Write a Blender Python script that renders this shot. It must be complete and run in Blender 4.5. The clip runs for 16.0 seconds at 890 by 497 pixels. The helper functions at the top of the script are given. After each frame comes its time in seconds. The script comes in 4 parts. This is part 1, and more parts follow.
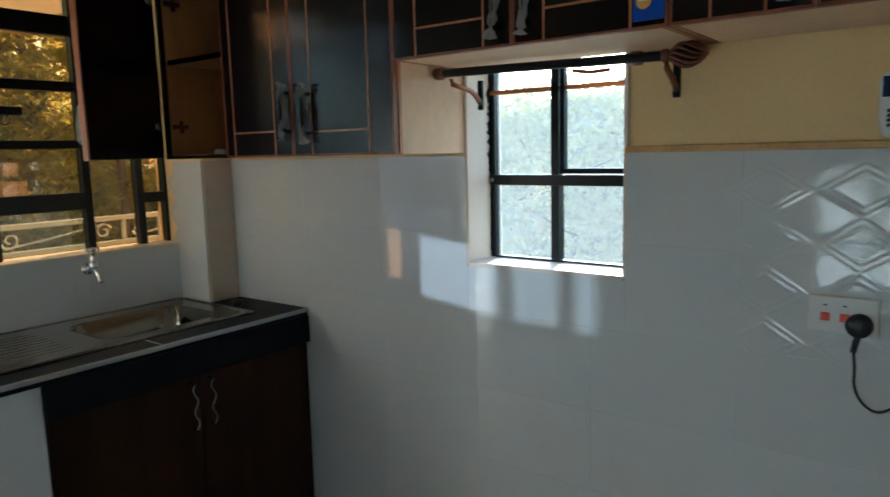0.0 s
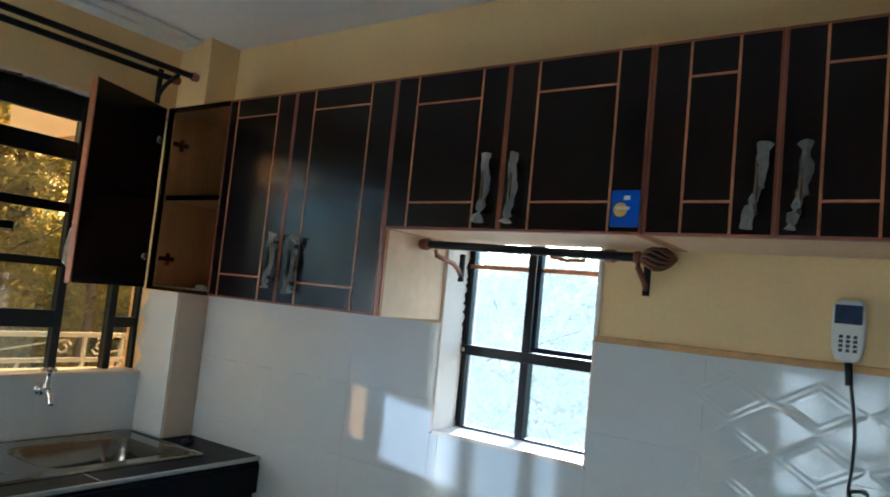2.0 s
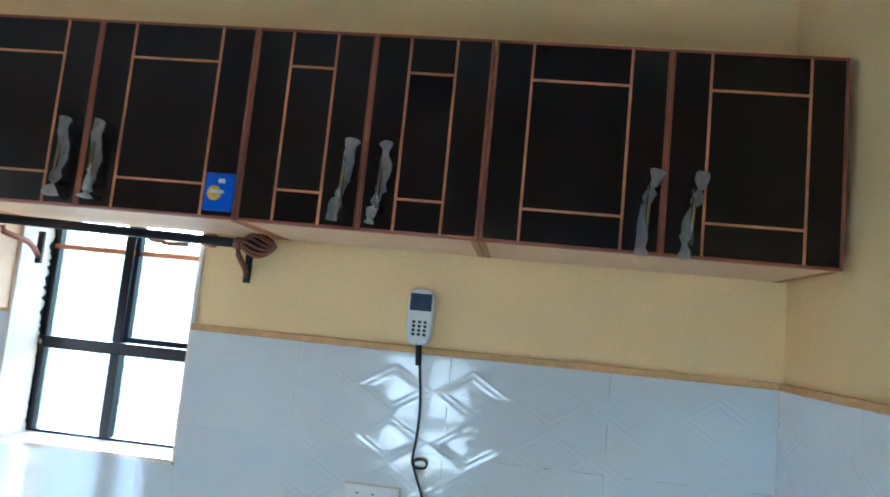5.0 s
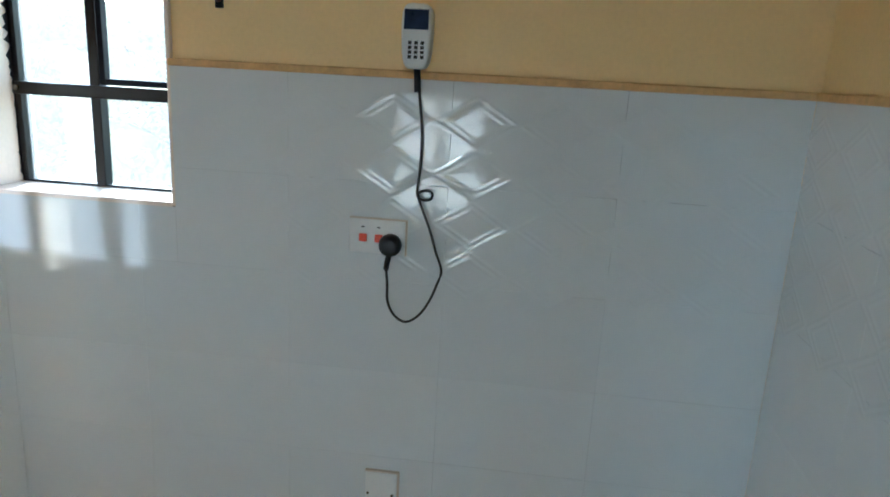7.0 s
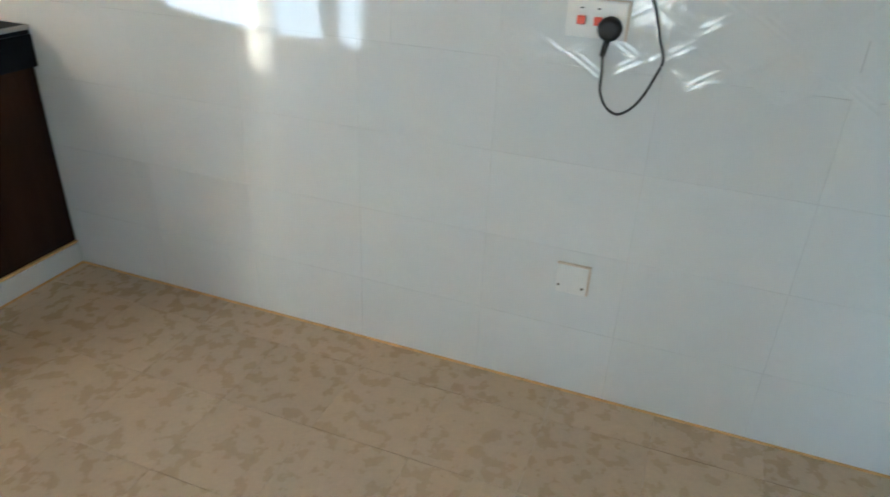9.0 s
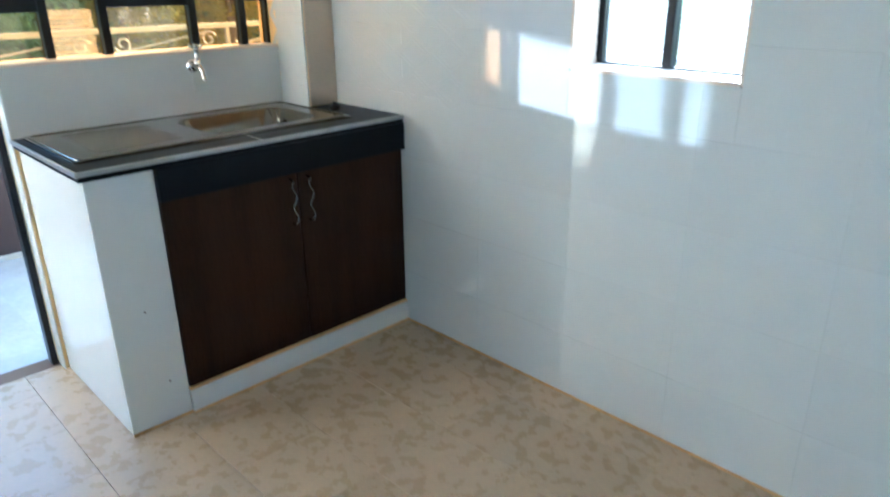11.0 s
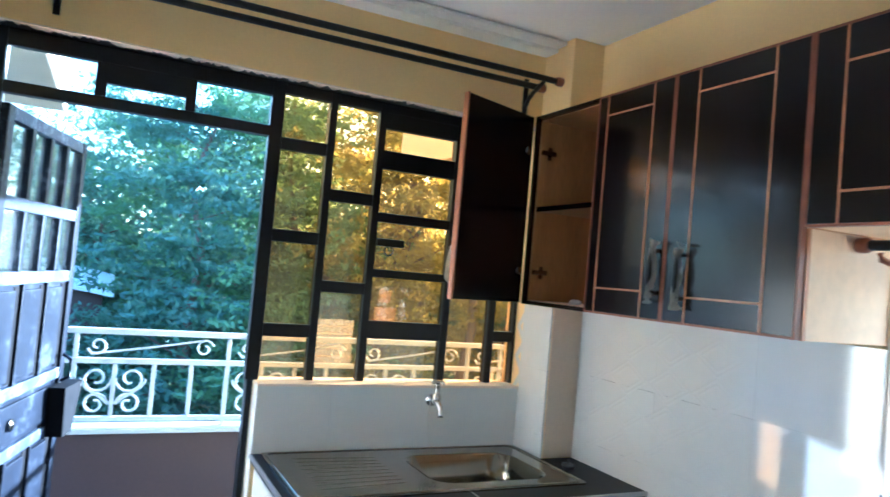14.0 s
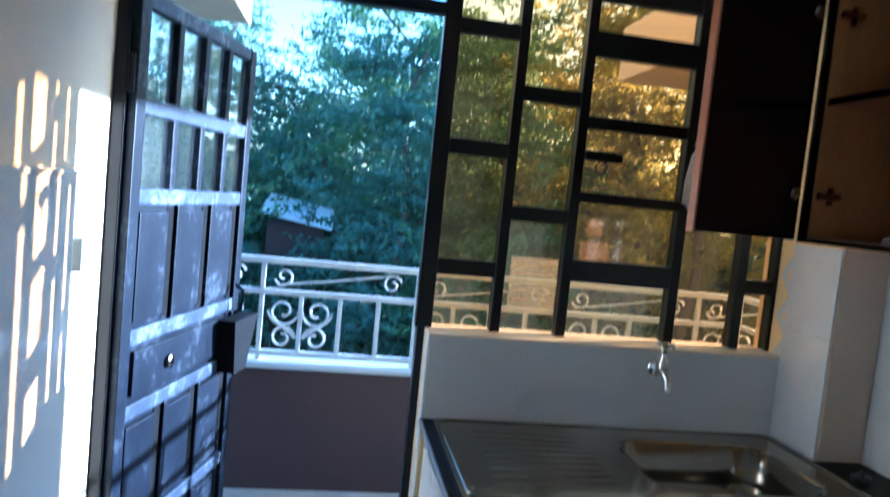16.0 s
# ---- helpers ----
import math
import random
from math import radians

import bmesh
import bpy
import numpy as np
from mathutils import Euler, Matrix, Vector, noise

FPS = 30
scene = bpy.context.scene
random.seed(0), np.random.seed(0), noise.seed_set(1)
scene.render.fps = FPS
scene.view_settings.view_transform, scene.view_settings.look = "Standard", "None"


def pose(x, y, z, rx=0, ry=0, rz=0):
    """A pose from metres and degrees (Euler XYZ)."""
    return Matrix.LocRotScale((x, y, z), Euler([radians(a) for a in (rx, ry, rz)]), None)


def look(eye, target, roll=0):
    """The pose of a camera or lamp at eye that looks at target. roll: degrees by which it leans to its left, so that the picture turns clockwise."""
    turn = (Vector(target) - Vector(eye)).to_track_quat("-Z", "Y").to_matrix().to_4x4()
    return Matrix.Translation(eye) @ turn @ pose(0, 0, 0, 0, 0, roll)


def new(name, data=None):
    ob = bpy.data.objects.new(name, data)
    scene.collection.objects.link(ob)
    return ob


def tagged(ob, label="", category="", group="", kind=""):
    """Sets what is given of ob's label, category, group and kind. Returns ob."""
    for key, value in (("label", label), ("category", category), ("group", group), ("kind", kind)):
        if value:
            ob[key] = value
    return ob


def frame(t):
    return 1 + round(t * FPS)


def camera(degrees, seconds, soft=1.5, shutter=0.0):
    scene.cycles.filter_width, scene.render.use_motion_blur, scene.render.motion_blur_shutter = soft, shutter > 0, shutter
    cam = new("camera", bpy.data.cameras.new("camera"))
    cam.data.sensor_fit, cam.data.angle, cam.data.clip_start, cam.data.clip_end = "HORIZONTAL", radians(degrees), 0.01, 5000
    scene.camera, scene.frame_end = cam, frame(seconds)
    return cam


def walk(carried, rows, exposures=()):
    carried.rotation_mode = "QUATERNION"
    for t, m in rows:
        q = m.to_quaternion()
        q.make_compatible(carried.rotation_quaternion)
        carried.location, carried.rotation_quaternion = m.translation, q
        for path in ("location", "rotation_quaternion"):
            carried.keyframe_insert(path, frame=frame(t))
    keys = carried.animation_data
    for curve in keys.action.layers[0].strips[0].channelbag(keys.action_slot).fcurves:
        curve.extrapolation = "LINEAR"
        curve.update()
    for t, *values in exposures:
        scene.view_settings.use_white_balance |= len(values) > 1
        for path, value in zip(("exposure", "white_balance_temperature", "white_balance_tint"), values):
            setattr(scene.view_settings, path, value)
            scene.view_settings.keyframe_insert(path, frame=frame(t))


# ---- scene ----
cam = camera(65.6, 16.0, shutter=0.4)
PATH = [
    (0, (2.695, -1.825, 1.508), (1.507, -0.241, 1.227), -1.4),
    (0.5, (2.679, -1.833, 1.509), (1.38, -0.336, 1.242), -1.2),
    (1, (2.682, -1.837, 1.505), (1.382, -0.323, 1.368), 2.5),
    (1.5, (2.697, -1.844, 1.531), (1.46, -0.273, 1.571), 5.4),
    (2, (2.71, -1.872, 1.561), (1.57, -0.236, 1.714), 5.6),
    (2.5, (2.715, -1.879, 1.568), (1.699, -0.171, 1.794), 6.2),
    (3, (2.73, -1.876, 1.577), (1.913, -0.072, 1.853), 6.3),
    (3.5, (2.738, -1.871, 1.595), (2.119, 0.013, 1.855), 5.9),
    (4, (2.759, -1.859, 1.606), (2.306, 0.074, 1.851), 5.8),
    (6.3, (2.863, -1.664, 1.528), (2.765, 0.328, 1.377), 5.1),
    (6.5, (2.856, -1.647, 1.535), (2.714, 0.323, 1.22), 5.1),
    (7, (2.853, -1.66, 1.509), (2.632, 0.265, 1.015), 3.1),
    (7.5, (2.867, -1.642, 1.411), (2.564, 0.257, 0.861), 2.7),
    (8, (2.831, -1.648, 1.386), (2.502, 0.144, 0.561), 2.6),
    (10.5, (2.713, -1.809, 1.371), (1.543, -0.455, 0.478), -0.6),
    (11, (2.698, -1.802, 1.399), (1.369, -0.496, 0.672), -0.5),
    (11.5, (2.579, -1.725, 1.412), (1.095, -0.482, 0.91), 1.7),
    (12, (2.642, -1.787, 1.495), (1.077, -0.583, 1.178), 4.0),
    (12.5, (2.642, -1.804, 1.516), (1.018, -0.653, 1.322), 4.3),
    (13, (2.63, -1.799, 1.537), (0.97, -0.688, 1.444), 5.2),
    (13.5, (2.559, -1.741, 1.556), (0.835, -0.729, 1.593), 5.2),
    (14, (2.462, -1.732, 1.574), (0.663, -0.861, 1.656), 5.0),
    (14.5, (2.38, -1.616, 1.557), (0.481, -0.987, 1.576), 1.8),
    (15, (2.194, -1.544, 1.56), (0.25, -1.086, 1.661), 3.2),
    (15.5, (2.047, -1.497, 1.57), (0.082, -1.148, 1.686), 3.9),
    (16, (1.883, -1.493, 1.522), (-0.088, -1.186, 1.377), 5.7),
]
walk(cam, [(t, look(eye, target, roll)) for t, eye, target, roll in PATH],
     exposures=[(0, 2.35, 4450, 1), (1, 2.4, 4300, 1), (2.5, 3.2, 4150, 3), (3.5, 3.7, 4050, 4), (4, 3.8, 4050, 4), (6.5, 3.45, 3950, 2), (7, 3.1, 4500, 4), (7.5, 3.3, 4800, 4), (8, 3.45, 4950, 5), (10.5, 4.3, 4200, 4), (11, 3.95, 4200, 2), (11.5, 3.4, 4250, 2), (12.5, 2.95, 4450, 2), (13.5, 3.6, 4200, 4), (14.2, 3.85, 4050, 5), (15, 3.5, 3950, 6), (15.5, 3.25, 3920, 7), (16, 2.7, 3920, 7)])

# ---- world and sun ----
SUN = Vector((0.305, -1.0, -0.18)).normalized()
world = bpy.data.worlds.new("world")
scene.world = world
world.use_nodes = True
wn = world.node_tree
sky = wn.nodes.new("ShaderNodeTexSky")
sky.sky_type = "NISHITA"
sky.sun_disc = False
sky.sun_elevation = math.asin(-SUN.z)
sky.sun_rotation = math.atan2(-SUN.x, -SUN.y)
wn.links.new(sky.outputs[0], wn.nodes["Background"].inputs["Color"])
wn.nodes["Background"].inputs["Strength"].default_value = 0.15
sun = new("sun", bpy.data.lights.new("sun", "SUN"))
sun.data.energy = 5.0
sun.data.angle = radians(0.6)
sun.data.color = (1.0, 0.9, 0.77)
sun.matrix_world = look((0, 0, 8), Vector((0, 0, 8)) + SUN)

# sunlight mirrored into the room by the glass of the open balcony door
LEAF_ANGLE = 14.4
LEAF_N = Vector((math.sin(radians(LEAF_ANGLE)), math.cos(radians(LEAF_ANGLE)), 0))
GLINT = SUN - 2 * SUN.dot(LEAF_N) * LEAF_N
glint = new("door_glass_glint", bpy.data.lights.new("door_glass_glint", "AREA"))
glint.data.shape = "RECTANGLE"
glint.data.size, glint.data.size_y = 0.68, 0.205
glint.data.spread = radians(0.8)
glint.data.energy = 0.05
glint.data.color = (1.0, 0.93, 0.84)
glint.matrix_world = look((-0.4735 + 0.004 * LEAF_N.x, -1.9766 + 0.004 * LEAF_N.y, 1.5675), Vector((-0.4735, -1.9766, 1.5675)) + GLINT)


# ---- materials ----
def material(name, color, rough=0.5, metal=0.0, spread=0.12, scale=4.0, fine=60.0, bump=0.15, depth=0.002, spec=0.5, coat=0.0, stretch=(1, 1, 1), worn=None):
    """A surface with variation at two scales and fine relief."""
    m = bpy.data.materials.new(name)
    m.use_nodes = True
    nt = m.node_tree
    b = nt.nodes["Principled BSDF"]
    tc = nt.nodes.new("ShaderNodeTexCoord")
    mp = nt.nodes.new("ShaderNodeMapping")
    mp.inputs["Scale"].default_value = stretch
    nt.links.new(tc.outputs["Object"], mp.inputs[0])
    n1 = nt.nodes.new("ShaderNodeTexNoise")
    n1.inputs["Scale"].default_value = scale
    n1.inputs["Detail"].default_value = 5
    n2 = nt.nodes.new("ShaderNodeTexNoise")
    n2.inputs["Scale"].default_value = fine
    n2.inputs["Detail"].default_value = 3
    for n in (n1, n2):
        nt.links.new(mp.outputs[0], n.inputs["Vector"])
    add = nt.nodes.new("ShaderNodeMath")
    add.operation = "MULTIPLY_ADD"
    add.inputs[1].default_value = 0.6
    nt.links.new(n1.outputs[0], add.inputs[0])
    half = nt.nodes.new("ShaderNodeMath")
    half.operation = "MULTIPLY"
    half.inputs[1].default_value = 0.4
    nt.links.new(n2.outputs[0], half.inputs[0])
    nt.links.new(half.outputs[0], add.inputs[2])
    ramp = nt.nodes.new("ShaderNodeValToRGB")
    ramp.color_ramp.elements[0].position = 0.32
    ramp.color_ramp.elements[1].position = 0.68
    ramp.color_ramp.elements[0].color = (*[c * (1 - spread) for c in color], 1)
    ramp.color_ramp.elements[1].color = (*[min(1, c * (1 + spread)) for c in color], 1)
    if worn:
        ramp.color_ramp.elements.new(0.5).color = (*color, 1)
        ramp.color_ramp.elements.new(0.57).color = (*[(c * 2 + w) / 3 for c, w in zip(color, worn)], 1)
        ramp.color_ramp.elements[3].color = (*worn, 1)
    nt.links.new(add.outputs[0], ramp.inputs[0])
    nt.links.new(ramp.outputs[0], b.inputs["Base Color"])
    rr = nt.nodes.new("ShaderNodeMapRange")
    rr.inputs["To Min"].default_value = max(0.02, rough * 0.8)
    rr.inputs["To Max"].default_value = min(1, rough * 1.2)
    nt.links.new(n1.outputs[0], rr.inputs[0])
    nt.links.new(rr.outputs[0], b.inputs["Roughness"])
    b.inputs["Metallic"].default_value = metal
    b.inputs["Specular IOR Level"].default_value = spec
    b.inputs["Coat Weight"].default_value = coat
    if bump:
        bp = nt.nodes.new("ShaderNodeBump")
        bp.inputs["Strength"].default_value = bump
        bp.inputs["Distance"].default_value = depth
        nt.links.new(add.outputs[0], bp.inputs["Height"])
        nt.links.new(bp.outputs[0], b.inputs["Normal"])
    return m


def pieces_vary(m, amount):
    """Small shift of tone from piece to piece."""
    nt = m.node_tree
    b = nt.nodes["Principled BSDF"]
    src = b.inputs["Base Color"].links[0].from_socket
    info = nt.nodes.new("ShaderNodeObjectInfo")
    mr = nt.nodes.new("ShaderNodeMapRange")
    mr.inputs["To Min"].default_value = 1 - amount
    mr.inputs["To Max"].default_value = 1 + amount
    nt.links.new(info.outputs["Random"], mr.inputs[0])
    shift = nt.nodes.new("ShaderNodeMath")
    shift.operation = "MULTIPLY"
    shift.inputs[1].default_value = 37.0
    nt.links.new(info.outputs["Random"], shift.inputs[0])
    nt.links.new(shift.outputs[0], [n for n in nt.nodes if n.bl_idname == "ShaderNodeMapping"][0].inputs["Location"])
    hsv = nt.nodes.new("ShaderNodeHueSaturation")
    nt.links.new(mr.outputs[0], hsv.inputs["Value"])
    nt.links.new(src, hsv.inputs["Color"])
    nt.links.new(hsv.outputs[0], b.inputs["Base Color"])
    return m


def glass(name, tint, dust=0.0, rough=0.03, gloss=0.04):
    m = bpy.data.materials.new(name)
    m.use_nodes = True
    nt = m.node_tree
    nt.nodes.remove(nt.nodes["Principled BSDF"])
    out = nt.nodes["Material Output"]
    tr = nt.nodes.new("ShaderNodeBsdfTransparent")
    tr.inputs[0].default_value = (*tint, 1)
    gl = nt.nodes.new("ShaderNodeBsdfGlossy")
    gl.inputs["Roughness"].default_value = rough
    lw = nt.nodes.new("ShaderNodeLayerWeight")
    lw.inputs[0].default_value = 0.5
    fifth = nt.nodes.new("ShaderNodeMath")
    fifth.operation = "POWER"
    fifth.inputs[1].default_value = 5.0
    nt.links.new(lw.outputs["Facing"], fifth.inputs[0])
    fr = nt.nodes.new("ShaderNodeMath")
    fr.operation = "MULTIPLY_ADD"
    fr.inputs[1].default_value = 0.95 - gloss
    fr.inputs[2].default_value = gloss
    nt.links.new(fifth.outputs[0], fr.inputs[0])
    mix = nt.nodes.new("ShaderNodeMixShader")
    nt.links.new(fr.outputs[0], mix.inputs[0])
    nt.links.new(tr.outputs[0], mix.inputs[1])
    nt.links.new(gl.outputs[0], mix.inputs[2])
    last = mix
    if dust:
        df = nt.nodes.new("ShaderNodeBsdfTranslucent")
        df.inputs[0].default_value = (0.85, 0.84, 0.78, 1)
        ns = nt.nodes.new("ShaderNodeTexNoise")
        ns.inputs["Scale"].default_value = 9
        ns.inputs["Detail"].default_value = 8
        mr = nt.nodes.new("ShaderNodeMapRange")
        mr.inputs["To Min"].default_value = dust * 0.5
        mr.inputs["To Max"].default_value = dust * 1.5
        nt.links.new(ns.outputs[0], mr.inputs[0])
        m2 = nt.nodes.new("ShaderNodeMixShader")
        nt.links.new(mr.outputs[0], m2.inputs[0])
        nt.links.new(mix.outputs[0], m2.inputs[1])
        nt.links.new(df.outputs[0], m2.inputs[2])
        last = m2
    nt.links.new(last.outputs[0], out.inputs[0])
    return m


def leafy(name, color, through_amount=0.35):
    m = material(name, color, 0.65, spread=0.5, scale=1.2, fine=9, bump=0, spec=0.12)
    nt = m.node_tree
    b = nt.nodes["Principled BSDF"]
    tl = nt.nodes.new("ShaderNodeBsdfTranslucent")
    tl.inputs[0].default_value = (color[0] * 1.6, color[1] * 1.7, color[2] * 0.9, 1)
    mix = nt.nodes.new("ShaderNodeMixShader")
    mix.inputs[0].default_value = through_amount
    nt.links.new(b.outputs[0], mix.inputs[1])
    nt.links.new(tl.outputs[0], mix.inputs[2])
    nt.links.new(mix.outputs[0], nt.nodes["Material Output"].inputs[0])
    return m


M_TILE = pieces_vary(material("glazed white tile", (0.74, 0.75, 0.73), 0.075, spread=0.02, scale=2, fine=14, bump=0.03, depth=0.001, spec=0.6), 0.015)
M_TILE.node_tree.nodes["Principled BSDF"].inputs["IOR"].default_value = 1.56
M_GROUT = material("pale grout", (0.5, 0.49, 0.46), 0.8, spread=0.15, scale=6)
M_CREAM = material("cream wall paint", (0.91, 0.675, 0.29), 0.55, spread=0.05, scale=3, fine=90, bump=0.12)
M_WARM = material("bare warm plaster edge", (0.66, 0.41, 0.155), 0.7, spread=0.18, scale=14, fine=90, bump=0.3)
M_COAT = material("plain beige", (0.64, 0.53, 0.40), 0.5, spread=0.06, scale=4, fine=80, bump=0.12)
# the same cream, made paler to stand for blue skylight on this wall
M_SOUTH = material("cream wall paint paled for skylight", (0.88, 0.75, 0.53), 0.55, spread=0.05, scale=3, fine=90, bump=0.12)
M_PALE = material("pale reveal paint", (0.82, 0.70, 0.58), 0.5, spread=0.06, scale=5, fine=90)
M_CEIL = material("white ceiling paint", (0.91, 0.91, 0.89), 0.6, spread=0.04, scale=2, fine=70)
M_FLOOR = pieces_vary(material("mottled beige ceramic", (0.52, 0.395, 0.25), 0.28, spread=0.1, scale=21, fine=80, bump=0.03, spec=0.4), 0.05)
ramp = [n for n in M_FLOOR.node_tree.nodes if n.bl_idname == "ShaderNodeValToRGB"][0].color_ramp
for n in M_FLOOR.node_tree.nodes:
    if n.bl_idname == "ShaderNodeTexNoise":
        n.inputs["Detail"].default_value = 4
        n.inputs["Roughness"].default_value = 0.5
ramp.elements[0].position, ramp.elements[1].position = 0.25, 0.75
M_JOINT = material("dark floor joint", (0.16, 0.105, 0.06), 0.8)
M_WOOD = material("dark wenge board", (0.0075, 0.0036, 0.0034), 0.2, spread=0.5, scale=2.5, fine=38, bump=0.04, spec=0.3, stretch=(6, 6, 0.5))
M_RED = material("dark reddish board", (0.03, 0.0135, 0.0055), 0.38, spread=0.4, scale=2.5, fine=38, bump=0.06, spec=0.12, stretch=(6, 6, 0.5))
M_LIP = material("red brown door edging", (0.25, 0.074, 0.026), 0.4, spread=0.2, scale=8)
M_INLAY = material("copper brown inlay", (0.5, 0.195, 0.065), 0.4, spread=0.2, scale=8)
M_BOARD = material("knotty tan board", (0.44, 0.2, 0.055), 0.55, spread=0.25, scale=3, fine=30, stretch=(5, 5, 0.7))
M_UNDER = material("unpainted pale board", (0.82, 0.59, 0.36), 0.6, spread=0.1, scale=4, fine=40)
M_BLACK = material("black enamelled steel", (0.009, 0.009, 0.011), 0.34, spread=0.4, scale=9, fine=60, bump=0.35, depth=0.003, spec=0.28)
# lock guard colour; also stands for shade in the door panel recesses
M_PITCH = material("unpolished black and groove shade", (0.004, 0.004, 0.005), 0.8, spread=0.3, scale=9, spec=0.1)
M_BLUEBLACK = material("worn dark blue enamel", (0.007, 0.01, 0.019), 0.42, spread=0.45, scale=6, fine=45, bump=0.35, depth=0.003, spec=0.12, worn=(0.09, 0.105, 0.135))
for stop, place in zip([n for n in M_BLUEBLACK.node_tree.nodes if n.bl_idname == "ShaderNodeValToRGB"][0].color_ramp.elements, (0.35, 0.55, 0.63, 0.76)):
    stop.position = place
M_SCUFF = material("dusty scuffed blue enamel", (0.03, 0.04, 0.066), 0.5, spread=0.45, scale=8, fine=50, bump=0.35, depth=0.003, spec=0.2, worn=(0.17, 0.195, 0.235))
M_SLAB = material("black terrazzo slab", (0.009, 0.011, 0.016), 0.36, spread=0.5, scale=25, fine=160, bump=0.05, spec=0.05)
M_APRON = material("blue-black apron board", (0.005, 0.0062, 0.0095), 0.5, spread=0.3, scale=3, fine=60, bump=0.05, spec=0.15)
M_EDGE = material("aluminium edge strip", (0.42, 0.42, 0.42), 0.35, 0.9, spread=0.1)
M_STEEL = material("stainless steel", (0.26, 0.24, 0.195), 0.15, 1.0, spread=0.12, scale=5, fine=70, bump=0.03)
M_CHROME = material("chrome", (0.72, 0.72, 0.72), 0.1, 1.0, spread=0.05, bump=0)
M_PLASTIC = material("white plastic", (0.8, 0.79, 0.75), 0.3, spread=0.03)
M_RUBBER = material("black rubber", (0.012, 0.012, 0.012), 0.4, spread=0.2)
M_REDSW = material("red switch plastic", (0.75, 0.09, 0.03), 0.35, spread=0.08)
M_SCREEN = material("dark display", (0.025, 0.04, 0.085), 0.3, spread=0.3, scale=20, spec=0.2)
M_COPPER = material("antique copper", (0.27, 0.12, 0.075), 0.36, 0.85, spread=0.25, scale=20)
M_PARAPET = material("brown parapet paint", (0.05, 0.03, 0.03), 0.55, spread=0.15, scale=3)
M_RAIL = material("white rail enamel", (0.52, 0.55, 0.57), 0.4, spread=0.06, scale=10)
M_BALC = pieces_vary(material("grey balcony tile", (0.46, 0.45, 0.43), 0.35, spread=0.15, scale=6, fine=40), 0.05)
M_PAPER = material("printed paper", (0.72, 0.68, 0.6), 0.7, spread=0.08, scale=12)
M_INK = material("faded ink", (0.22, 0.18, 0.16), 0.7)
M_FAINT = material("faint print", (0.5, 0.44, 0.38), 0.7)
M_PACK = material("blue foil packet", (0.01, 0.09, 0.55), 0.3, spread=0.15, scale=12)
M_YELLOW = material("yellow print", (0.85, 0.5, 0.05), 0.4)
M_GROUND = material("dry grass and soil", (0.16, 0.15, 0.07), 0.9, spread=0.4, scale=0.6, fine=6)
M_BANK = material("dry grass bank", (0.3, 0.28, 0.15), 0.9, spread=0.35, scale=0.9, fine=9)
M_BARK = material("grey brown bark", (0.12, 0.085, 0.06), 0.85, spread=0.3, scale=3, fine=25, bump=0.5, depth=0.02)
M_ROOF = material("pale iron sheet roof", (0.78, 0.8, 0.82), 0.4, 0.0, spread=0.1)
M_FACADE = material("cream render facade", (0.72, 0.6, 0.42), 0.7, spread=0.08)
M_LEAF = [leafy("feathery green foliage", (0.13, 0.2, 0.12)), leafy("blue green foliage", (0.11, 0.17, 0.145)), leafy("olive foliage", (0.25, 0.22, 0.065), 0.5)]
M_LEAF.append(leafy("dry pale grass", (0.42, 0.37, 0.19)))
M_AMBER = glass("amber tinted glass", (1.0, 0.68, 0.36), dust=0.004)
M_STICK = glass("cream sticker", (0.9, 0.74, 0.52), dust=0.07)
M_HAZE = glass("hazy amber glass", (0.95, 0.70, 0.40), dust=0.014)
M_CLEAR = glass("clear pane glass", (0.9, 0.93, 0.95))
M_DUSTY = glass("dusty window glass", (0.97, 0.96, 0.92), dust=0.045)
M_LEAFPANE = glass("dusty door glass", (0.9, 0.92, 0.92), dust=0.08)
M_THIN = glass("thin translucent paper", (0.82, 0.74, 0.66), dust=0.1)
M_FILM = glass("crumpled clear film", (0.86, 0.88, 0.9), dust=0.6)


# ---- mesh helpers ----
def box(bm, x0, y0, z0, x1, y1, z1):
    c = bmesh.ops.create_cube(bm, size=1)["verts"]
    bmesh.ops.transform(bm, verts=c, matrix=Matrix.Translation(((x0 + x1) / 2, (y0 + y1) / 2, (z0 + z1) / 2)) @ Matrix.Diagonal((abs(x1 - x0), abs(y1 - y0), abs(z1 - z0), 1)))
    return c


def boxes(*rows):
    bm = bmesh.new()
    for r in rows:
        box(bm, *r)
    return bm


def tube(pts, r, n=8, closed=False, bm=None, radii=None):
    """A round bar swept along points."""
    bm = bm or bmesh.new()
    pts = [Vector(p) for p in pts]
    rings = []
    for i, p in enumerate(pts):
        a = pts[i - 1] if i or closed else p
        b = pts[(i + 1) % len(pts)] if i < len(pts) - 1 or closed else p
        d = (b - a).normalized()
        up = Vector((0, 0, 1)) if abs(d.z) < 0.95 else Vector((1, 0, 0))
        u = d.cross(up).normalized()
        v = d.cross(u)
        rr = radii[i] if radii else r
        rings.append([bm.verts.new(p + (u * math.cos(k * math.tau / n) + v * math.sin(k * math.tau / n)) * rr) for k in range(n)])
    m = len(rings)
    for i in range(m if closed else m - 1):
        a, b = rings[i], rings[(i + 1) % m]
        for k in range(n):
            bm.faces.new((a[k], a[(k + 1) % n], b[(k + 1) % n], b[k]))
    if not closed:
        bm.faces.new(rings[0][::-1])
        bm.faces.new(rings[-1])
    return bm


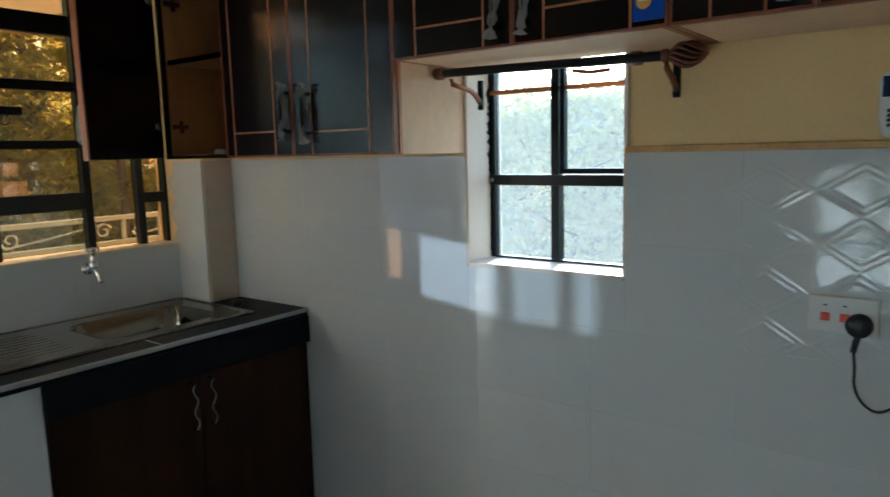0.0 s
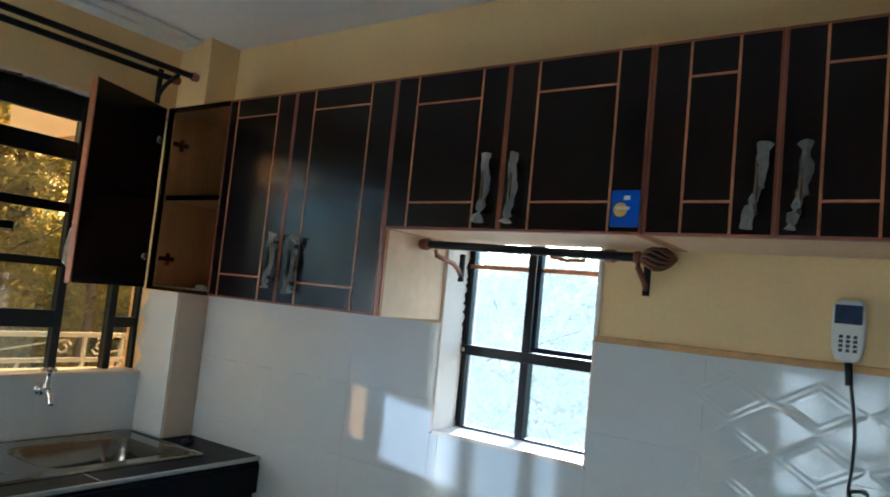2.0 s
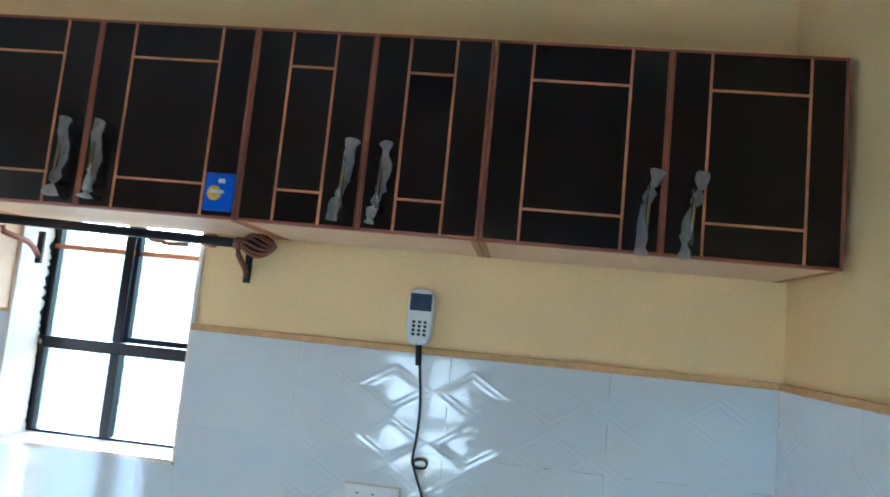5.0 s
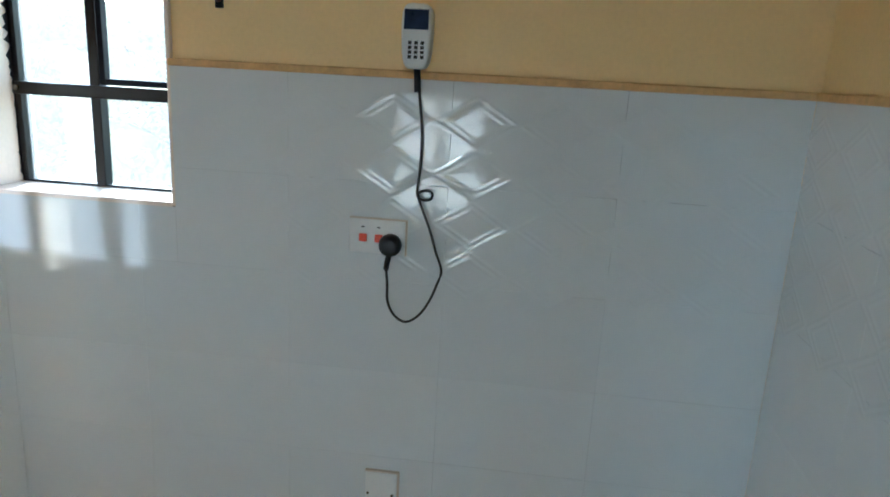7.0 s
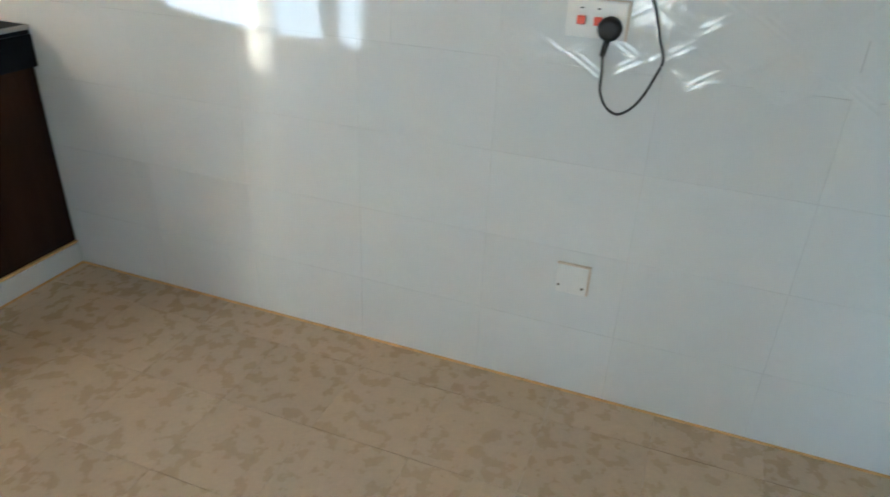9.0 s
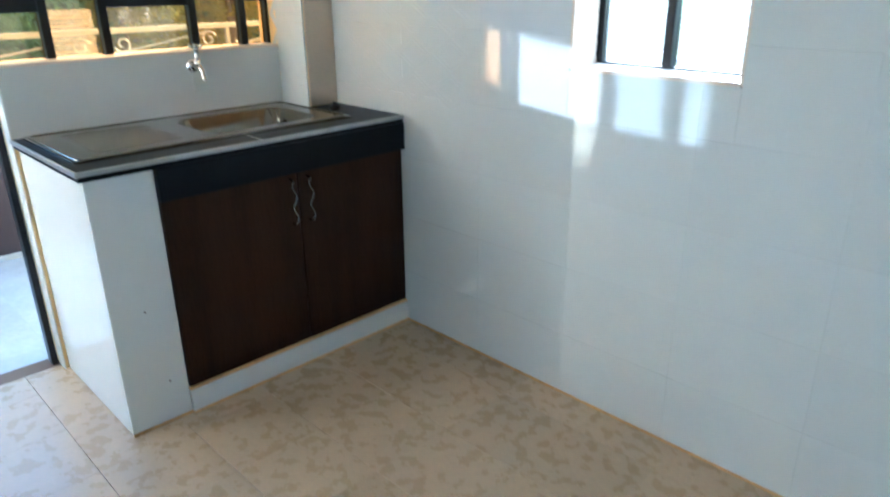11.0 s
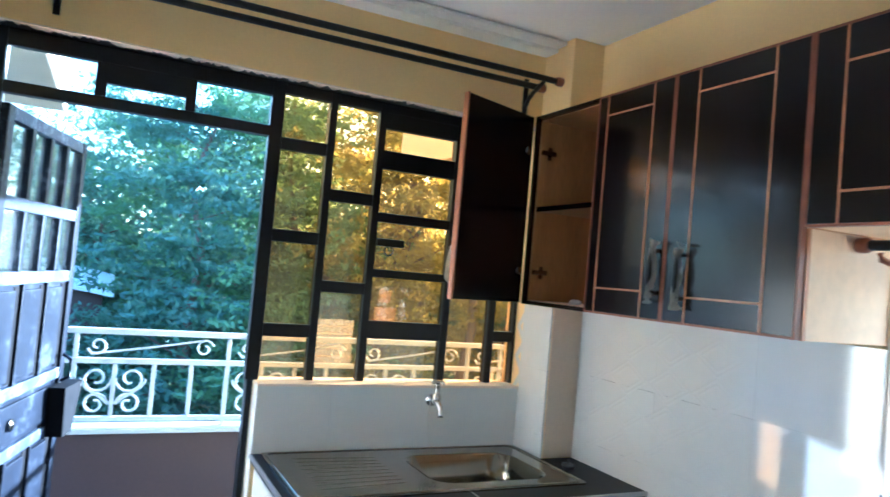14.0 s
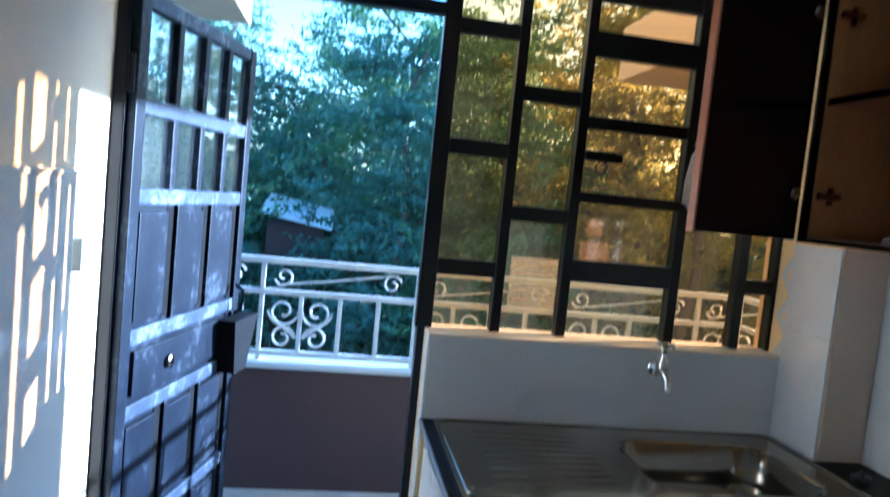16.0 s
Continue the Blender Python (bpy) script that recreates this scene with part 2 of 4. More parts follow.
def lathe(profile, m=Matrix(), n=20, bm=None):
    """A turned body: (radius, height) pairs round local z."""
    bm = bm or bmesh.new()
    rings = [[bm.verts.new(m @ Vector((r * math.cos(k * math.tau / n), r * math.sin(k * math.tau / n), h))) for k in range(n)] for r, h in profile]
    for a, b in zip(rings, rings[1:]):
        for k in range(n):
            bm.faces.new((a[k], a[(k + 1) % n], b[(k + 1) % n], b[k]))
    bm.faces.new(rings[0][::-1])
    bm.faces.new(rings[-1])
    return bm


def mesh_of(name, bm, mat, bevel=0.0, smooth=False):
    if bevel:
        edges = [e for e in bm.edges if len(e.link_faces) == 2 and e.calc_face_angle(0) > 0.6]
        bmesh.ops.bevel(bm, geom=edges, offset=bevel, segments=2, affect="EDGES", profile=0.6, clamp_overlap=True)
    bmesh.ops.recalc_face_normals(bm, faces=bm.faces)
    me = bpy.data.meshes.new(name)
    bm.to_mesh(me)
    bm.free()
    me.materials.append(mat)
    if smooth:
        for p in me.polygons:
            p.use_smooth = True
    return me


def hang(ob, parent):
    ob.parent = parent
    if parent.type == "EMPTY":
        ob.matrix_parent_inverse = Matrix.Translation(-parent.location)
    return ob


def part(name, bm, mat, parent=None, label="", bevel=0.0, smooth=False):
    ob = new(name, mesh_of(name, bm, mat, bevel, smooth))
    if parent:
        hang(ob, parent)
    return tagged(ob, label)


def thing(name, at, label, category, group="", kind=""):
    e = new(name)
    e.location = at
    e.empty_display_size = 0.1
    return tagged(e, label, category, group, kind)


def structure(name, bm, mat, label="", bevel=0.0):
    return tagged(part(name, bm, mat, None, label, bevel), "", "", "", "structure")


# ---- rooms ----
XE, YS, ZC = 3.475, -2.10, 2.575       # east wall, south wall, ceiling
CDX = 0.634
CH_COAT = 0.902                        # worktop height
DADO = 1.49                            # top of the tiles
WX0, WX1, WZ0, WZ1 = 1.42, 1.95, 1.146, 1.80   # small window opening
floor_ob = structure("floor", boxes((-0.15, YS - 0.15, -0.12, XE + 0.15, 0.2, -0.006)), M_JOINT, "mottled beige ceramic tile floor with thin dark joints")
ceiling = structure("ceiling", boxes((-0.15, YS - 0.15, ZC, XE + 0.15, 0.2, ZC + 0.15)), M_CEIL, "smooth white painted ceiling")
wall_north = structure("wall_north", boxes(
    (-0.15, 0.012, -0.1, WX0, 0.21, ZC), (WX1, 0.012, -0.1, XE + 0.15, 0.21, ZC),
    (WX0, 0.012, -0.1, WX1, 0.21, WZ0 - 0.006), (WX0, 0.012, WZ1, WX1, 0.21, ZC)), M_CREAM, "cream painted wall with white tiles below")
wall_east = structure("wall_east", boxes((XE + 0.012, YS, -0.1, XE + 0.16, 0.012, ZC)), M_CREAM, "cream painted wall with white tiles below")
DX0, DX1 = 2.68, 3.42                  # doorway in the south wall
wall_south = structure("wall_south", boxes(
    (-0.15, YS - 0.15, -0.1, DX0, YS - 0.012, ZC), (DX1, YS - 0.15, -0.1, XE + 0.16, YS - 0.012, ZC),
    (DX0, YS - 0.15, 2.06, DX1, YS - 0.012, ZC)), M_SOUTH, "cream painted wall with white tiles below")
LINT = 2.235
wall_west = structure("wall_west", boxes(
    (-0.15, YS, LINT + 0.005, 0, 0.012, ZC), (-0.15, -1.216, -0.1, -0.008, 0.012, 1.136)), M_CREAM, "cream painted lintel over a low wall under the window")
column = structure("column", boxes((-0.15, -0.139, -0.1, 0.2, 0.012, ZC)), M_CREAM, "cream corner column, tiled on one side", 0.004)
structure("wall_end_coat", boxes((-0.063, -1.2215, 0.0, -0.0005, -1.2165, 1.135)), M_PLASTIC, "white glazed end of the low wall", 0.001)
# beige layer on the column's east face, from worktop to tile top
structure("column_coat", boxes((0.2, -0.136, CH_COAT, 0.204, 0.0, DADO)), M_COAT, "thin beige layer over the east side of the column", 0.001)
structure("lintel_soffit", boxes((-0.15, YS, LINT, -0.002, -0.139, LINT + 0.005)), M_PALE, "pale plastered underside of the lintel")
structure("window_sill_west", boxes((-0.15, -1.222, 1.136, 0.004, -0.147, 1.146)), M_PALE, "pale plastered window sill", 0.003)
structure("cornice", boxes((0, YS - 0.012, ZC - 0.035, 0.09, -0.139, ZC), (0, YS - 0.012, ZC - 0.02, 0.15, -0.139, ZC - 0.004)), M_CEIL, "white stepped gypsum cornice", 0.006)
# reveal of the small window
structure("window_reveal", boxes(
    (WX0 - 0.008, 0.0, WZ0 - 0.006, WX0 + 0.004, 0.20, WZ1), (WX1 - 0.004, 0.0, WZ0 - 0.006, WX1 + 0.008, 0.20, WZ1),
    (WX0 + 0.004, -0.003, WZ0 - 0.012, WX1 - 0.004, 0.20, WZ0), ), M_PALE, "pale plastered window reveal", 0.002)
# ledge strip on top of the tiles
for nm, row in (("trim_north", (WX1, -0.004, DADO, XE, 0.012, DADO + 0.018)), ("trim_east", (XE - 0.004, YS, DADO, XE + 0.012, 0.0, DADO + 0.018)),
                ("trim_south", (0.17, YS - 0.012, DADO, DX0, YS + 0.004, DADO + 0.012))):
    structure(nm, boxes(row), M_WARM if nm != "trim_south" else M_TILE, "rough brown plaster edge above the tiles", 0.004)

structure("floor_filler", boxes((CDX, -0.007, -0.002, XE, 0.0, 0.005)), M_WARM, "brown filler line between floor and tiles", 0.001)
# unseen room behind the doorway, added with openings that let daylight in
structure("back_room_floor", boxes((-0.15, -5.2, -0.12, XE + 0.16, YS - 0.15, -0.004)), M_FLOOR, "beige floor")
structure("back_room_ceiling", boxes((-0.15, -5.2, ZC, XE + 0.16, YS - 0.15, ZC + 0.15)), M_CEIL, "white ceiling")
structure("back_room_wall", boxes(
    (-0.3, -2.8, -0.1, -0.15, YS, ZC), (-0.3, -5.2, -0.1, -0.15, -3.5, ZC), (-0.3, -3.5, 2.1, -0.15, -2.8, ZC), (XE + 0.16, -5.2, -0.1, XE + 0.3, YS, ZC),
    (-0.3, -5.35, -0.1, 1.5, -5.2, ZC), (2.3, -5.35, -0.1, XE + 0.3, -5.2, ZC), (1.5, -5.35, 2.1, 2.3, -5.2, ZC)), M_CEIL, "pale unseen wall with openings added to let daylight in")
# pale slab out of view, added to bounce sky light into the rooms
structure("bounce_slab", boxes((-0.5, -11.0, -0.2, 4.5, -5.35, -0.03)), M_CEIL, "pale slab added out of view to bounce sky light indoors")

# ---- small window ----
FY = 0.135
w1 = thing("window_1", (1.685, FY, WZ0), "black steel casement window with dusty glass above a tiled wall", "window", kind="structure")
part("window_frame", boxes((WX0 + 0.004, FY, WZ0, WX0 + 0.022, FY + 0.035, WZ1), (WX1 - 0.022, FY, WZ0, WX1 - 0.004, FY + 0.035, WZ1),
     (WX0 + 0.004, FY, WZ0 + 0.0, WX1 - 0.004, FY + 0.03, WZ0 + 0.006), (WX0 + 0.004, FY, WZ1 - 0.02, WX1 - 0.004, FY + 0.035, WZ1)), M_BLACK, w1, "black steel frame", 0.002)
part("mullion", boxes((1.652, FY - 0.004, WZ0, 1.680, FY + 0.03, WZ1)), M_BLACK, w1, "", 0.003)
part("transom_bar", boxes((WX0 + 0.004, FY - 0.008, 1.39, WX1 - 0.004, FY + 0.03, 1.424)), M_BLACK, w1, "", 0.003)
part("upper_bar", boxes((WX0 + 0.004, FY - 0.002, 1.684, WX1 - 0.004, FY + 0.02, 1.698)), M_INLAY, w1, "thin rusty bar", 0.002)
sash = part("casement", boxes((1.688, FY - 0.014, 1.428, 1.704, FY + 0.012, 1.78), (1.704, FY - 0.014, 1.428, 1.932, FY + 0.012, 1.444)), M_BLUEBLACK, w1, "blue-black casement", 0.003)
part("stay_arm", tube([(1.74, FY - 0.03, 1.735), (1.80, FY - 0.035, 1.725), (1.86, FY - 0.03, 1.728)], 0.006), M_COPPER, sash, "copper coloured window stay")
for a, b, c, d in ((WX0 + 0.01, 1.66, WZ0, 1.395), (1.69, WX1 - 0.01, WZ0, 1.395), (WX0 + 0.01, 1.66, 1.42, 1.686), (1.70, WX1 - 0.01, 1.42, 1.686), (WX0 + 0.01, 1.66, 1.697, 1.79), (1.70, WX1 - 0.01, 1.697, 1.79)):
    part("pane", boxes((a, FY + 0.014, c, b, FY + 0.017, d)), M_DUSTY, w1, "dusty glass pane")
part("bolt", lathe([(0.008, 0), (0.008, 0.006), (0.004, 0.008)], pose(1.437, FY - 0.008, 1.407, 90)), M_STEEL, w1)

# black brush marks where the frame paint ran onto the reveal
rag = random.Random(8)
bm = bmesh.new()
prev = None
for k in range(60):
    z = WZ0 + 0.02 + k * (0.6 / 59)
    row = [bm.verts.new((WX0 + 0.0052, FY + 0.002, z)), bm.verts.new((WX0 + 0.0052, FY - 0.004 - 0.014 * rag.random() ** 2 * (1.6 if k > 26 else 0.4), z))]
    if prev:
        bm.faces.new((prev[0], row[0], row[1], prev[1]))
    prev = row
part("paint_smear", bm, M_BLACK, w1, "ragged black paint edge on the reveal")

# ---- steel screen with door opening in the west wall ----
PX0, PX1 = -0.105, -0.075
w2 = thing("window_2", (-0.09, -0.65, 1.146), "black steel lattice window with amber tinted panes above the sink", "window", kind="structure")
DOOR_Y0, DOOR_Y1 = -2.105, -1.235


def bar(name, y0, z0, y1, z1, parent, deep=0.0):
    return part(name, boxes((PX0 - deep, y0, z0, PX1 + deep, y1, z1)), M_BLACK, parent, "", 0.004)


Y = [-1.225, -1.018, -0.818, -0.476, -0.258, -0.139]   # upright centres of the lattice
for i, y in enumerate(Y):
    bar("upright", y - (0.028 if i == 0 else 0.016 if i < 5 else 0.012), 1.146, y + (0.02 if i == 0 else 0.014 if i < 5 else 0.004), LINT, w2, 0.006)
bar("head_bar", Y[0], 2.195, Y[5], LINT, w2, 0.003)
bar("head_panel", Y[2] + 0.01, 2.135, Y[5], 2.2, w2, 0.001)
RAILS = [(0, 2.012, 0.023), (0, 1.674, 0.023), (0, 1.328, 0.024), (1, 1.846, 0.023), (1, 1.500, 0.022), (2, 2.012, 0.037), (2, 1.785, 0.019), (2, 1.566, 0.016), (2, 1.346, 0.034),
         (3, 2.0, 0.02), (3, 1.72, 0.02), (4, 1.342, 0.022), (4, 1.62, 0.022), (4, 1.9, 0.022)]
for c, z, h in RAILS:
    bar("cross_bar", Y[c] + 0.008, z - h, Y[c + 1] - 0.008, z + h, w2)
for c in range(5):
    zs = sorted([1.146] + [z for k, z, h in RAILS if k == c] + [LINT])
    for a, b in zip(zs, zs[1:]):
        part("pane", boxes((-0.094, Y[c], a, -0.091, Y[c + 1], b)), M_HAZE if a < 1.2 and c < 3 else M_AMBER, w2, "hazy amber tinted glass pane" if a < 1.2 and c < 3 else "amber tinted glass pane")
for a, b, c, d in ((-0.766, 1.452, -0.716, 1.5), (-0.78, 1.372, -0.69, 1.435)):
    part("sticker", boxes((-0.0895, a, b, -0.0885, c, d)), M_STICK, w2, "cream paper sticker on the glass")
latch = part("latch", boxes((PX1, -0.805, 1.672, PX1 + 0.02, -0.692, 1.702)), M_BLACK, w2, "black window latch", 0.004)
part("ring", tube([(PX1 + 0.012, -0.752 + 0.018 * math.cos(a * math.tau / 14), 1.655 + 0.018 * math.sin(a * math.tau / 14)) for a in range(14)], 0.003, 6, True), M_BLACK, latch)
notice = part("notice", boxes((-1.585, -0.60, 0.97, -1.581, -0.35, 1.26)), M_THIN, None, "paper notice tied to the balcony railing")
tagged(notice, "", "notice")
for k in range(5):
    part("print_line", boxes((-1.5808, -0.575, 1.215 - k * 0.045, -1.5804, -0.39 + 0.02 * (k % 2), 1.224 - k * 0.045)), M_FAINT, notice)

d1 = thing("door_1", (-0.09, -1.67, 0), "black steel door frame with glazed top lights", "door frame", kind="structure")
bar("jamb", YS - 0.012, 0, -2.078, LINT, d1, 0.004)
bar("jamb", DOOR_Y1 - 0.012, 0, DOOR_Y1 + 0.01, 1.15, d1, 0.01)
bar("head", -2.078, 2.03, DOOR_Y1 - 0.01, 2.068, d1, 0.006)
bar("top_bar", -2.078, 2.18, DOOR_Y1, LINT, d1, 0.004)
rag = random.Random(5)
bm = bmesh.new()
prev, wob = None, 0.01
for k in range(260):
    y = -2.1 + k * (1.96 / 259)
    wob = 0.5 * wob + 0.04 * rag.random() ** 2.2
    row = [bm.verts.new((-0.078, y, LINT - 0.0012)), bm.verts.new((-0.06 + wob, y, LINT - 0.0012)), bm.verts.new((-0.06, y, LINT - 0.0004))]
    if prev:
        bm.faces.new((prev[0], row[0], row[1], prev[1]))
        bm.faces.new((prev[1], row[1], row[2], prev[2]))
    prev = row
part("paint_smear", bm, M_BLACK, d1, "ragged black paint edge on the lintel")
bar("light_bar", -1.825, 2.06, -1.79, 2.19, d1)
bar("light_bar", -1.545, 2.06, -1.51, 2.19, d1)
bar("light_panel", -1.80, 2.115, -1.53, 2.19, d1)
for a, b in ((DOOR_Y0, -1.8), (-1.8, -1.53), (-1.53, DOOR_Y1)):
    part("pane", boxes((-0.094, a, 2.05, -0.091, b, 2.2)), M_CLEAR, d1, "clear glass pane")

# ---- open steel door leaf ----
HINGE = Vector((-0.085, -2.072, 0.0))
LW, LH = 0.80, 2.0
turn = Matrix.Translation(HINGE) @ Matrix.Rotation(radians(180 - LEAF_ANGLE), 4, "Z")
leaf = thing("door_leaf", HINGE, "dark blue-black steel door standing open to the balcony, scuffed", "door")


def leafpart(name, rows, mat, parent, label="", bevel=0.004):
    bm = boxes(*rows)
    bmesh.ops.transform(bm, verts=bm.verts, matrix=turn)
    return part(name, bm, mat, parent, label, bevel)


leafpart("stile", [(0, -0.02, 0.01, 0.05, 0.02, LH)], M_BLUEBLACK, leaf)
leafpart("stile", [(LW - 0.05, -0.02, 0.01, LW, 0.02, LH)], M_BLUEBLACK, leaf)
for z in (0.01, 0.42, 0.80, 1.02, 1.42, 1.67, LH - 0.045):
    leafpart("rail", [(0.05, -0.018, z, LW - 0.05, 0.018, z + 0.045)], M_SCUFF, leaf, "dusty pale-scuffed rail")
for z0, z1, n in ((1.465, 1.67, 4), (1.715, LH - 0.045, 4)):
    for k in range(n):
        a, b = 0.05 + k * (LW - 0.1) / n, 0.05 + (k + 1) * (LW - 0.1) / n
        leafpart("pane", [(a, -0.002, z0, b, 0.002, z1)], M_LEAFPANE, leaf, "dusty glass pane", 0)
        if k:
            leafpart("glazing_bar", [(a - 0.016, -0.02, z0, a + 0.016, 0.014, z1)], M_BLUEBLACK, leaf)
for z0, z1, n in ((0.055, 0.42, 3), (0.465, 0.80, 3), (0.845, 1.02, 1), (1.065, 1.42, 3)):
    for k in range(n):
        a, b = 0.05 + k * (LW - 0.1) / n, 0.05 + (k + 1) * (LW - 0.1) / n
        wide = n == 1
        sheet = leafpart("sheet_panel", [(a, -0.006, z0, b, 0.006, z1), (a + (0.03 if wide else 0.012), -0.017, z0 + 0.02, b - (0.03 if wide else 0.062), 0.015, z1 - 0.02)], M_BLUEBLACK, leaf, "", 0.004)
        # shade of the recess, put in as a black strip
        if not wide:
            leafpart("groove_shade", [(b - 0.056, -0.0085, z0 + 0.008, b - 0.012, -0.0055, z1 - 0.008)], M_PITCH, sheet, "black strip standing for shade in the recess", 0.001)
        if k:
            leafpart("panel_bar", [(a - 0.012, -0.02, z0, a + 0.012, 0.018, z1)], M_BLUEBLACK, leaf)
bm = boxes((LW - 0.17, -0.085, 0.82, LW + 0.05, -0.02, 1.0))
for v in bm.verts:
    if v.co.z < 0.9:
        v.co.x += 0.02 if v.co.x < LW - 0.1 else -0.09
        v.co.z -= 0.02
bmesh.ops.transform(bm, verts=bm.verts, matrix=turn)
part("lock_box", bm, M_PITCH, leaf, "black wedge-shaped lock guard", 0.003)
bm = lathe([(0.022, 0), (0.022, 0.008), (0.012, 0.012)], pose(0.28, -0.02, 0.93, 90), 14)
bmesh.ops.transform(bm, verts=bm.verts, matrix=turn)
part("keyhole_cover", bm, M_STEEL, leaf)
bm = tube([(LW - 0.06, -0.03, 1.12), (LW - 0.06, -0.06, 1.1), (LW - 0.06, -0.06, 1.03), (LW - 0.06, -0.03, 1.01)], 0.008)
bmesh.ops.transform(bm, verts=bm.verts, matrix=turn)
part("pull_handle", bm, M_BLUEBLACK, leaf)
for z in (0.3, 1.72):
    bm = lathe([(0.014, 0), (0.014, 0.1)], pose(-0.004, 0, z), 10)
    bmesh.ops.transform(bm, verts=bm.verts, matrix=turn)
    part("hinge", bm, M_BLACK, leaf)

# ---- sink counter ----
CD, CY, CH = 0.62, -1.21, 0.9
cu = thing("sink_cabinet", (0.35, -0.6, 0), "dark wood under-sink cabinet between white tiled masonry", "cabinet")
part("pier", boxes((0.0, CY + 0.004, 0, CD, -1.0, CH - 0.03)), M_TILE, cu, "white tiled masonry pier", 0.006)
part("plinth", boxes((0.02, -1.0, 0, CD + 0.012, 0, 0.085)), M_TILE, cu, "white tiled plinth with stained edge", 0.004)
part("stain_strip", boxes((CD - 0.01, -1.0, 0.085, CD + 0.008, 0, 0.096)), M_WARM, cu, "rough brown filler", 0.003)
part("floor_filler", boxes((CD + 0.012, -1.0, -0.002, CD + 0.018, 0, 0.006), (CD, CY + 0.004, -0.002, CD + 0.006, -1.0, 0.007)), M_WARM, cu, "brown filler line at the floor", 0.001)
part("back_panel", boxes((0.02, -1.0, 0.085, 0.04, 0, CH - 0.03)), M_RED, cu)
part("apron", boxes((CD - 0.02, -1.0, 0.764, CD + 0.022, -0.002, 0.872)), M_APRON, cu, "black apron board", 0.004)
for k, (a, b) in enumerate(((-0.996, -0.502), (-0.498, -0.006))):
    dr = part("door", boxes((CD - 0.015, a, 0.098, CD + 0.004, b, 0.762)), M_RED, cu, "dark brown door", 0.003)
    yy = -0.533 if k == 0 else -0.462
    part("handle", tube([(CD + 0.004, yy, 0.745)] + [(CD + 0.03, yy - 0.008 * math.sin(k * math.tau / 8), 0.738 - 0.156 * k / 16) for k in range(17)] + [(CD + 0.004, yy, 0.575)], 0.004, 8), M_STEEL, dr, "brushed metal bow handle", smooth=True)
# small dirt specks on the tiles
for p, parent in (((CD + 0.0005, -1.1, 0.42), cu), ((CD + 0.0005, -1.06, 0.15), cu)):
    part("speck", lathe([(0.004, 0), (0.003, 0.0012)], pose(*p, 0, 90, 0), 8), M_INK, parent, "dark dirt speck")
SX0, SX1, SY0, SY1 = 0.006, 0.525, -1.19, -0.165     # steel top
BX0, BX1, BY0, BY1 = 0.125, 0.44, -0.70, -0.27        # bowl
worktop = structure("worktop", boxes(
    (0, CY - 0.008, CH - 0.03, CD + 0.012, BY0, CH), (0, BY1, CH - 0.03, CD + 0.012, 0, CH),
    (0, BY0, CH - 0.03, BX0, BY1, CH), (BX1, BY0, CH - 0.03, CD + 0.012, BY1, CH)), M_SLAB, "dark terrazzo worktop beside the steel sink")
tagged(worktop, "", "worktop", "", "")
edge_strip = part("edge_strip", boxes((CD + 0.012, CY - 0.012, CH - 0.014, CD + 0.02, 0, CH + 0.002), (0, CY - 0.016, CH - 0.014, CD + 0.02, CY - 0.008, CH + 0.002)), M_EDGE, worktop, "pale metal edge strip", 0.002)


part("joint_line", boxes((SX1 + 0.002, -0.628, CH - 0.002, CD + 0.011, -0.624, CH + 0.0012)), M_GROUT, worktop, "pale joint between slab pieces")


def ring_pts(x0, y0, x1, y1, r, z, n=6):
    pts = []
    for cx, cy, a0 in ((x1 - r, y1 - r, 0), (x0 + r, y1 - r, 90), (x0 + r, y0 + r, 180), (x1 - r, y0 + r, 270)):
        for k in range(n + 1):
            a = radians(a0 + 90 * k / n)
            pts.append(Vector((cx + r * math.cos(a), cy + r * math.sin(a), z)))
    return pts


sink = thing("sink", (0.26, -0.66, CH), "stainless steel sink with drainer and single bowl", "sink")
bm = bmesh.new()
levels = [ring_pts(BX0 - 0.015, BY0 - 0.015, BX1 + 0.015, BY1 + 0.015, 0.085, CH + 0.007), ring_pts(BX0, BY0, BX1, BY1, 0.075, CH + 0.002), ring_pts(BX0 + 0.006, BY0 + 0.006, BX1 - 0.006, BY1 - 0.006, 0.075, CH - 0.09),
          ring_pts(BX0 + 0.02, BY0 + 0.02, BX1 - 0.02, BY1 - 0.02, 0.07, CH - 0.135), ring_pts(BX0 + 0.06, BY0 + 0.06, BX1 - 0.06, BY1 - 0.06, 0.05, CH - 0.145)]
rings = [[bm.verts.new(p) for p in lv] for lv in levels]
for a, b in zip(rings, rings[1:]):
    for k in range(len(a)):
        bm.faces.new((a[k], a[(k + 1) % len(a)], b[(k + 1) % len(a)], b[k]))
bm.faces.new(rings[-1])
bowl = part("bowl", bm, M_STEEL, sink, "deep steel bowl", smooth=True)
part("drain", lathe([(0.035, 0), (0.035, 0.004), (0.022, 0.004), (0.02, 0.001)], Matrix.Translation((0.28, -0.48, CH - 0.145)), 18), M_CHROME, bowl)
